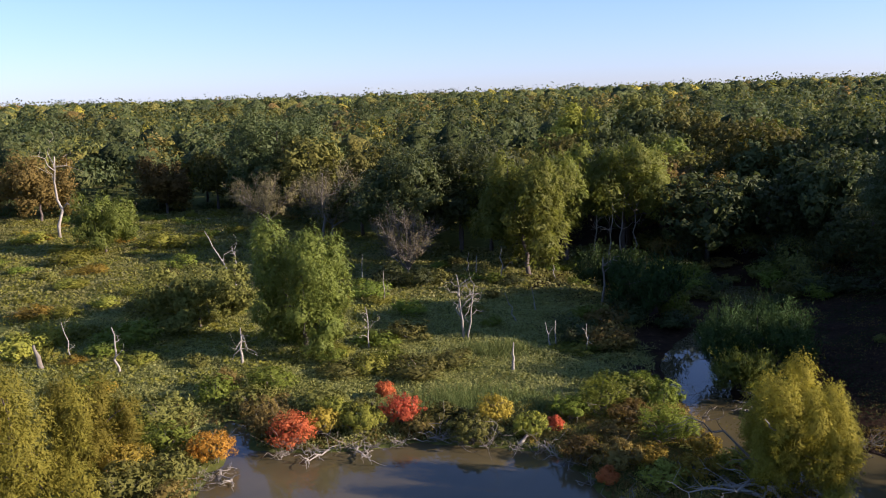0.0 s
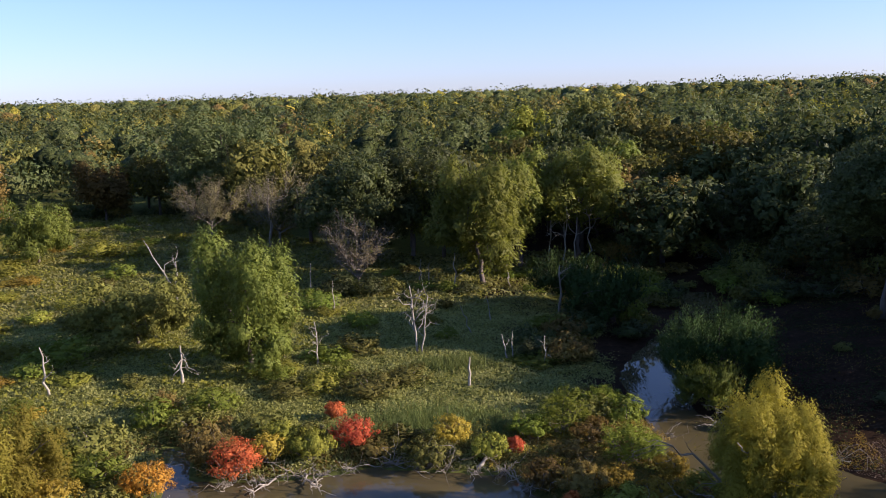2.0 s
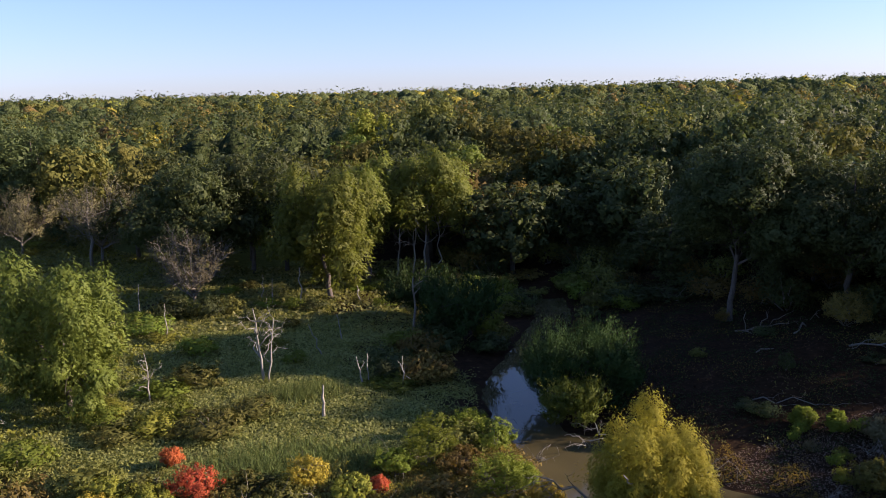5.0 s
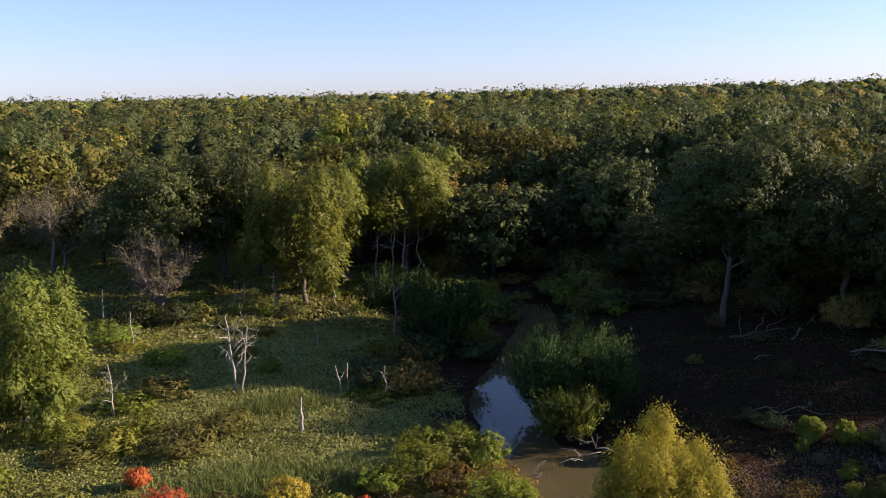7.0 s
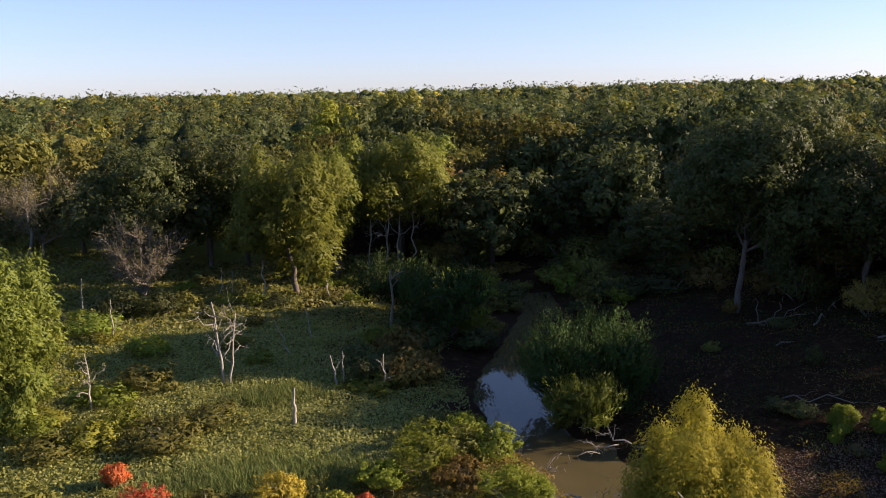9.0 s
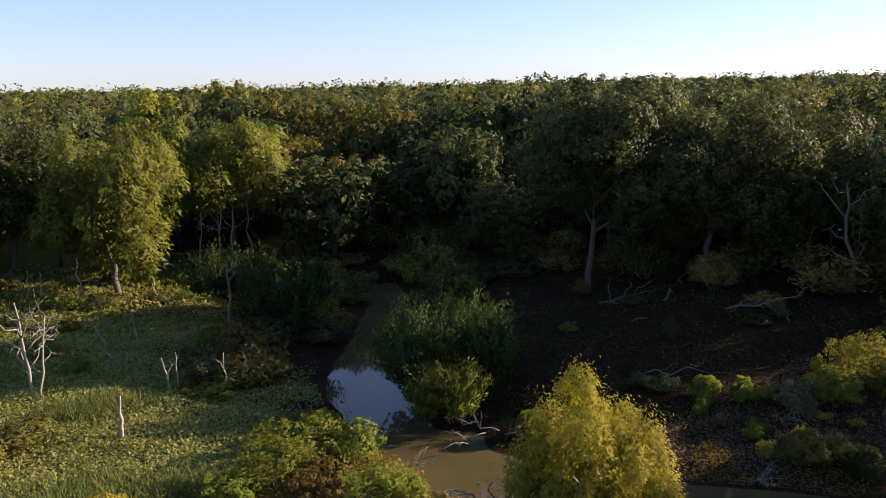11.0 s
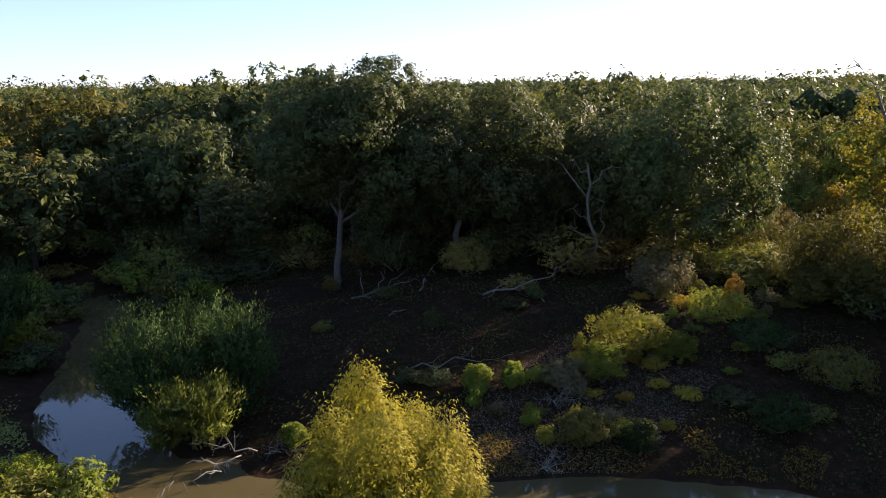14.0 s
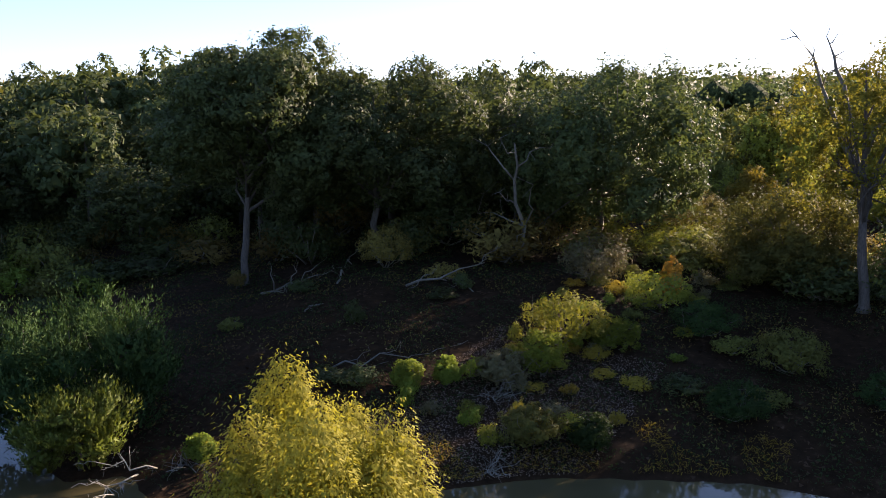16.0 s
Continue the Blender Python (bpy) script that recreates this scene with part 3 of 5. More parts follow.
tree("rusty_tree", -50.0, 115.0, 9.5, 10.0, M_RUST, "rust-brown tree at the edge of the clearing", 9, lobes=6, leaves=9000, size=0.18, base=0.1, spray=0.65, per=16)
tree("rusty_tree", -60.0, 118.0, 10.0, 8.0, M_RUST, "rust-brown tree at the edge of the clearing", 10, lobes=6, leaves=8000, size=0.18, base=0.1, spray=0.65, per=16)
tree("rusty_tree", -34.0, 120.0, 8.5, 8.0, M_RUST, "rust-brown tree at the edge of the clearing", 11, lobes=6, leaves=8000, size=0.18, base=0.1, spray=0.65, per=16)
tree("rusty_tree", 32.7, 77.5, 7.6, 7.0, M_RUST, "rust-brown tree between the dark oaks", 34, lobes=7, leaves=9000, size=0.15, base=0.1, spray=0.6, per=18)
tree("yellow_tree", 29.0, 128.0, 13.6, 9.0, M_YELLOWGREEN, "tall yellowing tree rising over the wood", 12, lobes=6, leaves=8000, size=0.21, base=0.25, spray=0.7, per=14)
tree("tall_tree", 38.5, 128.0, 13.4, 9.0, M_OLIVE, "tall olive tree rising over the wood", 13, lobes=6, leaves=8000, size=0.21, base=0.25, spray=0.7, per=14)
willow = tree("yellow_willow_tree", 14.5, 26.1, 5.6, 4.6, M_GOLDWILLOW, "yellow-green willow on the spit between pond and creek", 111, lobes=12, leaves=84000, size=0.046, style="tuft", base=-0.05, spray=0.31, per=56)
for k, (a, b, thick, wood) in enumerate((((-1.2, -0.8, 3.0), (-2.2, -1.6, 4.3), 0.05, M_DEAD), ((-0.8, 0.4, 1.2), (-4.2, 0.6, 3.6), 0.07, M_TWIG), ((-1.0, 0.0, 1.0), (-4.6, -0.5, 1.0), 0.08, M_DEAD))):
    rng = np.random.default_rng(1400 + k)
    bg = Bag()
    line = bent(rng, a, b, 7, 0.05, -0.05)
    bg.tube(line, np.linspace(thick, thick * 0.3, 7), 6)
    for s in range(0 if k == 0 else 12):
        q = line[2 + s % 5]
        arm = bent(rng, q, q + np.array((-0.6, 0.1, 0.25)) + rng.normal(size=3) * 0.45, 4, 0.1)
        bg.tube(arm, (thick * 0.3, thick * 0.2, 0.01, 0.005), 4)
        bg.tube(bent(rng, arm[2], arm[2] + rng.normal(size=3) * 0.35, 3), (0.01, 0.007, 0.004), 3)
    part("limb", bg.mesh("limb", wood, True), willow, "bare dead limb")
# leaf colour darkened for shade, as the sun still reaches this crown
tree("willow_bush_tree", 19.4, 40.9, 4.5, 6.8, M_SHADEGREEN, "green willow leaning over the creek, leaves darkened for shade", 15, lobes=13, leaves=46000, size=0.062, style="upright", base=-0.05, spray=0.45, per=50)
tree("willow_shrub", 17.7, 38.3, 3.0, 3.6, M_WILLOW, "pale green sunlit willow shrub overhanging the creek", 35, lobes=8, leaves=15000, size=0.065, style="upright", base=0.0, spray=0.4, per=40)
tree("olive_willow_tree", -16.2, 27.8, 7.0, 6.0, M_FEATHER, "feathery olive-yellow willow on the pond shore", 16, lobes=9, leaves=38000, size=0.058, style="tuft", base=-0.1, spray=0.35, per=50)
tree("olive_willow_tree", -15.2, 33.2, 4.6, 4.2, M_FEATHER, "feathery olive-yellow willow on the pond shore", 17, lobes=8, leaves=24000, size=0.06, style="tuft", base=-0.1, spray=0.34)
tree("oak_tree", 33.4, 46.9, 12.6, 11.4, M_OAK, "tall pale-trunked oak on the shaded bank", 118, lobes=11, leaves=52000, size=0.095, base=0.3, lean=(0.7, -0.2), spray=0.42, per=24, girth=0.0145)
tree("oak_tree", 38.9, 42.6, 10.3, 12.0, M_OAK, "broad dark oak on the shaded bank", 19, lobes=10, leaves=46000, size=0.095, base=0.14, spray=0.42, per=24)
tree("oak_tree", 46.2, 32.8, 9.9, 11.4, M_OAK, "low dark oak beside the sunlit gap", 20, lobes=10, leaves=40000, size=0.1, base=0.02, spray=0.42, per=24)
tree("oak_tree", 47.0, 38.2, 9.4, 9.5, M_OAK, "dark oak on the shaded bank", 33, lobes=8, leaves=22000, size=0.105, base=0.03, spray=0.45, per=24)
forked = tree("forked_oak_tree", 40.6, 19.2, 11.0, 6.6, M_FEATHER, "tall forked tree with thin sunlit foliage", 21, lobes=8, leaves=15000, size=0.075, base=0.3, lean=(0, 0.6), spray=0.34, per=22, fill=0.0)
for k, (a, b) in enumerate((((0, 0.8, 6.0), (-0.3, 3.2, 11.1)), ((0, 0.9, 7.5), (-0.2, 2.0, 10.8)), ((0, 0.4, 6.5), (0.1, -1.6, 10.4)))):
    rng = np.random.default_rng(2100 + k)
    bg = Bag()
    line = bent(rng, a, b, 6, 0.04, -0.06)
    bg.tube(line, np.linspace(0.13, 0.025, 6), 6)
    for s in range(8):
        q = line[3 + s % 3]
        bg.tube(bent(rng, q, q + rng.normal(size=3) * 0.5 + (0, 0.1, 0.4), 4, 0.1), (0.03, 0.022, 0.014, 0.006), 4)
    part("limb", bg.mesh("limb", M_TWIG, True), forked, "bare dead limb at the top")
tree("round_olive_tree", 42.0, 22.4, 4.7, 6.0, M_OLIVE, "round olive-brown bushy tree on the bank", 22, lobes=10, leaves=30000, size=0.055, base=0.0, spray=0.36)
tree("golden_sapling", 60.0, 27.8, 3.4, 3.2, M_GOLD, "small golden autumn sapling in the gap", 23, lobes=5, leaves=5000, size=0.085, base=0.05, spray=0.35)
tree("olive_bush_tree", -15.5, 56.5, 5.0, 8.0, M_OLIVE, "broad olive thicket in the marsh", 24, lobes=9, leaves=15000, size=0.1, base=0.0, spray=0.42)
tree("shaded_willow_tree", 16.8, 53.6, 5.2, 5.4, M_SHADEGREEN, "shaded green willow beside the creek", 25, lobes=6, leaves=11000, size=0.1, style="upright", base=0.0, spray=0.5)
tree("shaded_willow_tree", 16.0, 60.0, 4.5, 5.5, M_SHADEGREEN, "shaded green willow beside the creek", 26, lobes=6, leaves=11000, size=0.1, style="upright", base=0.0, spray=0.5)


def bare_tree(x, y, h, w, label, seed, sprigs=150, leaves=900):
    """A leafless crown: rising limbs that fork into a haze of fine twigs, with a few withered leaves."""
    rng = np.random.default_rng(seed)
    root = new("bare_tree")
    root.matrix_world = pose(x, y, land_at(x, y) - 0.05)
    tagged(root, label, "tree")
    b = Bag()
    b.tube(bent(rng, (0, 0, 0), (0, 0, h * 0.32), 4, 0.03), np.linspace(0.16, 0.11, 4), 7)
    part("trunk", b.mesh("trunk", M_TWIG, True), root)
    places, ways = [], []
    for k in range(11):
        a = 2.4 * k + rng.uniform(-0.4, 0.4)
        reach = w / 2 * math.sqrt((k + 0.6) / 11)
        tip = np.array((math.cos(a) * reach, math.sin(a) * reach, h * (1.0 - 0.3 * (reach / (w / 2)) ** 2) * rng.uniform(0.85, 0.97)))
        line = bent(rng, (0, 0, h * rng.uniform(0.18, 0.32)), tip, 7, 0.04, 0.08)
        b = Bag()
        b.tube(line, np.linspace(0.08, 0.02, 7), 5)
        for q in range(sprigs // 11):
            i = rng.integers(2, 7)
            way = unit(line[min(i + 1, 6)] - line[i - 1]) + rng.normal(size=3) * 0.55 + (0, 0, 0.35)
            end = line[i] + unit(way) * rng.uniform(0.1, 0.24) * h
            twig = bent(rng, line[i], end, 4, 0.06)
            b.tube(twig, (0.022, 0.018, 0.014, 0.008), 3)
            for s in range(3):
                fine = twig[1 + s] + (unit(way) + rng.normal(size=3) * 0.5) * 0.075 * h
                b.tube((twig[1 + s], (twig[1 + s] + fine) / 2 + rng.normal(size=3) * 0.02, fine), (0.013, 0.011, 0.006), 3)
                places.append(fine), ways.append(unit(way))
        part("limb", b.mesh("limb", M_TWIG, True), root)
    places, ways = np.array(places), np.array(ways)
    pick = rng.integers(len(places), size=leaves)
    part("crown", leaf_mesh("crown", places[pick] + rng.normal(size=(leaves, 3)) * 0.16, ways[pick], 0.08, M_TWIGLEAF, rng, 0.5, loose=0.9), root, "few withered brown leaves")
    return root


bare_tree(0.2, 69.4, 6.2, 6.6, "nearly leafless purple-grey small tree", 27, 260, 3600)
bare_tree(-16.7, 101.0, 6.6, 8.5, "nearly leafless grey-brown thicket tree", 28, 190, 12000)
bare_tree(-8.1, 93.0, 7.3, 9.0, "nearly leafless grey-brown thicket tree", 29, 210, 10000)

# ---- the wood behind ----
EDGE_X = [-220, -120, -50, -20, -12, -4, 2, 12, 22, 27]
EDGE_Y = [130, 126, 120, 120, 104, 92, 84, 80, 80, 68]
HEROES = [(33.4, 46.9), (38.9, 42.6), (46.2, 32.8), (47.0, 38.2), (40.6, 19.2), (42.0, 22.4), (60.0, 27.8), (29, 128), (38.5, 128), (-17, 117), (21.3, 76), (32.7, 77.5), (-50, 115), (-60, 118), (-34, 120)]


def wooded(x, y):
    """Whether the closed wood stands here."""
    if float(shore(np.array([x]), np.array([y]))[0]) < (8 if y < 52 else 4):
        return False
    if x < 27:
        if y < np.interp(x, EDGE_X, EDGE_Y):
            return False
    elif y < 66 and x < np.interp(y, [0, 20, 36, 50, 70, 84], [38, 40, 38, 31, 31, 30]):
        return False
    if 24 < x < 66 and abs(y - np.interp(x, [24, 66], [27.5, 28])) < 5.5:
        return False
    if 24 < x < 66 and 26 < y + 0.306 * (x - 25) < 33.5:
        return False
    if 30 < y < 52 and x < 43.5:
        return False
    return all((x - a) ** 2 + (y - b) ** 2 > 22 for a, b in HEROES)


def wood_crown(seed, r, half, leaves, size, leaf, per, spray):
    rng = np.random.default_rng(seed)
    masses = []
    for k in range(13):
        a = 6.283 * 0.755 * k + rng.uniform(-0.5, 0.5)
        up = -0.55 + 1.4 * ((k * 0.57) % 1.0)
        flat = math.sqrt(max(0.05, 1 - min(0.97, abs(up)) ** 2))
        off = np.array((0, 0, half * 0.05)) if k == 0 else np.array((math.cos(a) * flat * r, math.sin(a) * flat * r, up * half)) * rng.uniform(0.55, 0.82)
        masses.append((off, np.array((r, r, half)) * (0.66 if k == 0 else rng.uniform(0.24, 0.44))))
    p, f, axis, sizes = crown_leaves(rng, masses, leaves, size, spray, per, "round", 0.16)
    return leaf_mesh("crown", p, f, sizes, leaf, rng, 0.62)


KINDS = [("oak_tree", M_OAK, "dark green oak in the closed wood"), ("wood_tree", M_OLIVE, "olive green tree in the closed wood"),
         ("yellowing_tree", M_YELLOWGREEN, "yellowing tree in the closed wood"), ("rusty_tree", M_RUST, "rust-brown autumn tree in the closed wood"),
         ("green_tree", M_WILLOW, "fresh green tree in the closed wood")]
CROWNS = {(k, v): wood_crown(100 + 7 * k + v, 4.8, 4.6, 2700, 0.23, KINDS[k][1], 14, 0.62) for k in range(len(KINDS)) for v in range(4)}
FINE = {(k, v): wood_crown(200 + 7 * k + v, 4.8, 4.6, 6000, 0.145, KINDS[k][1], 22, 0.5) for k in range(len(KINDS)) for v in range(3)}
PLAIN = {k: wood_crown(300 + 7 * k, 4.8, 4.6, 700, 0.4, KINDS[k][1], 7, 0.8) for k in range(len(KINDS))}
tb = Bag()
tb.tube([(0, 0, 0), (0.1, 0, 3), (0, 0.1, 6), (0.05, 0, 8)], (0.28, 0.2, 0.16, 0.05), 6)
TRUNK = tb.mesh("trunk", M_BARK, True)
rng = np.random.default_rng(77)
# unseen oaks added right of the view to shade the bank
for x, y, h in ((43.5, 6.0, 11), (46.5, 10.0, 12), (51.0, 8.5, 13), (41.0, 0.0, 11), (58.0, 5.0, 13), (47.5, 14.6, 12), (54.0, 12.0, 12)):
    tree("oak_tree", x, y, h, 9.0, M_OAK, "dark green oak in the closed wood", int(x), "trees of the wood", lobes=5, leaves=2200, size=0.26, base=0.12, spray=0.6, per=12)


def kind_at(x, y):
    az = math.degrees(math.atan2(x, y))
    v = float(wave(np.array(x), np.array(y), 17.0, 1.0)) + rng.normal() * 0.55
    if x > 54 and 20 < y < 44:
        return int(rng.choice([1, 1, 2, 4]))
    if az > 26:
        return 0 if v < 0.9 else (1 if v < 1.35 else (3 if rng.random() < 0.5 else 2))
    return 0 if v < 0.1 else (1 if v < 0.8 else (4 if v < 1.1 else (2 if v < 1.4 else 3)))


for gx0, gy0 in [(a, b) for a in np.arange(-100, 27, 6.8) for b in np.arange(40, 136, 6.8)] + [(a, b) for a in np.arange(27, 136, 5.9) for b in np.arange(-24, 136, 5.9)]:
    for _ in range(1):
        x, y = gx0 + rng.uniform(-2.4, 2.4), gy0 + rng.uniform(-2.4, 2.4)
        r, az = math.hypot(x, y), math.degrees(math.atan2(x, y))
        if r > 132 or az < -36 or az > 118 or not wooded(x, y):
            continue
        k = kind_at(x, y)
        name, _, label = KINDS[k]
        root = new(name)
        s = rng.uniform(0.68, 1.16) * (0.92 if x < 26 or y > 100 else 0.88 if y > 46 else 0.72)
        if 48 < x < 100 and 25 < y + 0.306 * (x - 25) < 37.5:
            s *= 0.6
        if 26 < x < 46 and abs(y - 66 + 0.303 * (x - 8)) < 7.5:
            s = min(s, max(0.42, (0.385 * (x - 8) - 3.2) / 10.8))
        if 44 < x < 64 and 50 < y < 86:
            s *= 1.1
        h = min(rng.uniform(0.78, 1.2), 1.3 / s)
        root.matrix_world = pose(x, y, land_at(x, y) - 0.1, 0, 0, rng.uniform(0, 360)) @ Matrix.Diagonal((s, s, s * h, 1))
        tagged(root, label, "tree", "trees of the wood")
        near = x > 26 and r < 76 and az < 88
        # past azimuth 90 the trees stand out of view, only for their shade
        c = part("crown", PLAIN[k] if az > 90 or x > 104 else FINE[k, int(rng.integers(3))] if near else CROWNS[k, int(rng.integers(4))], root)
        c.location = (0, 0, 4.4 if x > 50 and y < 46 else 5.6)
        part("trunk", TRUNK, root)

# extra low oaks, added to stop sun leaking in under the crowns
for k in range(60):
    x, y = rng.uniform(45, 64), rng.uniform(37, 64)
    if y + 0.306 * (x - 25) < 44 or not wooded(x, y):
        continue
    root = new("oak_tree")
    s = rng.uniform(0.5, 0.72)
    root.matrix_world = pose(x, y, land_at(x, y) - 0.1, 0, 0, rng.uniform(0, 360)) @ Matrix.Diagonal((s * 1.1, s * 1.1, s, 1))
    tagged(root, "low oak added to block light under the taller oaks", "tree", "trees of the wood")
    part("crown", CROWNS[0, k % 4], root).location = (0, 0, 3.6)
    part("trunk", TRUNK, root)


def far_wood(name, lo, hi, step, per, size, rad, tall, seed, label, level):
    """The wood too far off to count: leaf clumps of every crown in one mesh per tint."""
    rng = np.random.default_rng(seed)
    bins = {0: [], 1: [], 2: [], 3: []}
    n = int((hi - lo) / step)
    for ring in range(n):
        r0 = lo + ring * step
        for a in np.arange(-34, 96, math.degrees(step / r0)):
            q, t = r0 + rng.uniform(0, step), radians(a + rng.uniform(-0.4, 0.4) * math.degrees(step / r0))
            x, y = q * math.sin(t), q * math.cos(t)
            v = float(wave(np.array(x), np.array(y), 40.0, 3.0)) + rng.normal() * 0.6
            k = 0 if v < 0.35 or (a > 30 and v < 0.8) else (1 if v < 1.15 else (2 if v < 1.4 else 3))
            bins[k].append((x, y, rng.uniform(0.62, 1.34)))
    for k, rows in [(k, rows[g::11]) for k, rows in bins.items() for g in range(11)]:
        rows = np.array(rows)
        m = len(rows)
        z = land(rows[:, 0], rows[:, 1])
        heads = unit(rng.normal(size=(m, per // 5, 3)) + (0, 0, 0.25))
        d = unit(np.repeat(heads, 5, 1) + rng.normal(size=(m, per // 5 * 5, 3)) * 0.2)
        bulge = np.repeat(rng.uniform(0.84, 1.1, (m, per // 5, 1)), 5, 1)
        mid = np.stack([rows[:, 0], rows[:, 1], z + 5.5 * rows[:, 2]], -1)[:, None]
        spread = rad * rows[:, 2, None, None] * np.array((1, 1, tall))
        c = mid + d * spread * bulge * rng.uniform(0.92, 1.06, (m, per // 5 * 5, 1))
        shapes = [lumps(rng, level, 34, 0.42, 0.42) for _ in range(8)]
        cores = []
        for j in range(m):
            cv, cf = shapes[j % 8]
            low = cv[cf].mean(1)[:, 2] > -0.35
            t = rng.uniform(0, 6.28)
            turn = np.array([[math.cos(t), -math.sin(t), 0], [math.sin(t), math.cos(t), 0], [0, 0, 1]])
            cores.append((mid[j] + (cv @ turn.T) * spread[j] * 0.7, cf[low]))
        me = leaf_mesh(name, c.reshape(-1, 3), d.reshape(-1, 3), size, KINDS[k][1], rng, 0.75, 0.0, 0.5, core=joined(cores))
        tagged(new(name, me), label, "woods", kind="stuff")


far_wood("middle_distance_woods", 132, 205, 7.9, 270, 0.33, 4.5, 1.05, 303, "mixed green and autumn woodland canopy behind the marsh", 1)
far_wood("distant_woods", 205, 330, 8.2, 125, 0.42, 4.6, 1.0, 301, "mixed green and autumn woodland canopy in the distance", 1)
far_wood("horizon_woods", 330, 980, 12.5, 20, 0.66, 7.0, 0.7, 302, "woodland canopy on the horizon", 1)

# ---- undergrowth shared by many plants ----
def bush_meshes(seed, leaf, h, w, count, per, size, style="round"):
    """Foliage and stems for repeated bushes, built once."""
    rng = np.random.default_rng(seed)
    p, f, c, _ = clumps(rng, (0, 0, h * 0.45), (w / 2, w / 2, h * 0.5), count, per, 0.2 * min(h, w), -0.5, 0.8)
    keep = p[:, 2] > 0.02
    p, f, sizes = filled(rng, p[keep], f[keep], size, (0, 0, h * 0.42), (w * 0.36, w * 0.36, h * 0.36), 110)
    fol = leaf_mesh("foliage", p, f, sizes, leaf, rng, 0.5, -0.6 if style == "spiky" else 0.0)
    stems = []
    for k in range(4):
        b = Bag()
        b.tube(bent(rng, rng.normal(size=3) * (0.06, 0.06, 0), c[rng.integers(len(c))], 4, 0.07), (0.03, 0.022, 0.014, 0.006), 3)
        stems.append(b.mesh("stem", M_TWIG, True))
    return fol, stems


BUSH = {}
for key, leaf, word in (("olive", M_OLIVE, "low olive bush"), ("green", M_GREEN, "low fresh green bush"), ("yellow", M_YELLOWGREEN, "low yellowing bush"),
                        ("gold", M_GOLD, "low golden autumn bush"), ("dark", M_OAK, "dark green understorey bush"), ("rust", M_RUST, "rusty brown bush"), ("grey", M_TWIGLEAF, "grey half-bare bush")):
    BUSH[key] = (word, [bush_meshes(500 + 11 * len(BUSH) + v, leaf, 1.0, 1.5, 32, 30, 0.06) for v in range(3)])


EDGE_BUSH = {key: (BUSH[key][0], [bush_meshes(640 + 11 * n + v, leaf, 1.0, 1.5, 40, 20, 0.045) for v in range(2)])
             for n, (key, leaf) in enumerate((("dark", M_OAK), ("olive", M_OLIVE), ("rust", M_RUST), ("yellow", M_YELLOWGREEN)))}


def bush(key, x, y, h, w, rng, where="in the marsh", stock=BUSH):
    word, kinds = stock[key]
    fol, stems = kinds[int(rng.integers(len(kinds)))]
    root = new(key + "_bush")
    root.matrix_world = pose(x, y, land_at(x, y) - 0.03, 0, 0, rng.uniform(0, 360)) @ Matrix.Diagonal((w / 1.5, w / 1.5, h, 1))
    tagged(root, word + " " + where, "bush", "bushes " + where)
    part("foliage", fol, root)
    for stem in stems:
        part("stem", stem, root)
    return root


# ---- marsh shrubs, one by one ----
PLACED = [("yellow", -34.4, 83.3, 1.6, 4.5), ("yellow", -27.5, 91.4, 1.8, 5.0), ("yellow", -23.5, 91.0, 1.5, 4.5), ("gold", -29.5, 61.2, 1.2, 3.0),
          ("yellow", -26.9, 61.6, 1.0, 2.2), ("yellow", -24.7, 63.8, 1.1, 2.5), ("yellow", -22.9, 67.4, 1.2, 3.1), ("yellow", -30.3, 71.4, 1.0, 2.8),
          ("yellow", -44.2, 97.3, 1.6, 4.5), ("green", -19.5, 53.4, 1.8, 4.6), ("green", -22.1, 79.2, 1.4, 3.0)]
PLACED_B = [("yellow", -26.5, 50.7, 1.8, 3.6), ("yellow", -25.4, 53.7, 1.5, 3.1), ("olive", -20.5, 61.3, 1.6, 3.8), ("green", -2.9, 63.5, 1.2, 3.3),
            ("green", -0.1, 57.5, 1.3, 2.6), ("dark", -1.6, 67.6, 1.9, 3.2), ("dark", 1.0, 67.0, 1.7, 2.8), ("olive", 2.8, 68.0, 1.4, 2.4), ("olive", -0.4, 51.5, 1.3, 3.1), ("green", -2.1, 50.2, 1.1, 2.5), ("olive", -0.1, 43.7, 1.3, 3.3),
            ("yellow", -3.0, 44.7, 1.1, 2.6), ("olive", 2.2, 45.5, 1.0, 2.8), ("green", 5.7, 53.3, 0.8, 1.6), ("green", -1.6, 46.6, 1.1, 2.1)]
PLACED_D = [("olive", -11.6, 31.4, 1.4, 2.4), ("rust", -11.0, 29.2, 1.1, 2.2), ("green", 12.7, 36.8, 1.5, 2.2), ("olive", 11.6, 37.4, 1.3, 2.4), ("rust", 12.4, 34.2, 1.0, 2.2),
            ("rust", 9.0, 33.4, 0.9, 2.2), ("green", 10.4, 38.6, 1.4, 2.6), ("gold", 9.8, 30.6, 0.8, 1.6), ("yellow", 9.6, 28.2, 1.0, 2.2), ("rust", 7.2, 31.4, 1.2, 2.0),
            ("yellow", 13.2, 28.6, 1.1, 2.2), ("olive", 1.0, 36.0, 1.2, 2.4), ("olive", -9.2, 40.4, 1.1, 2.4), ("rust", -0.2, 35.6, 0.9, 1.8)]
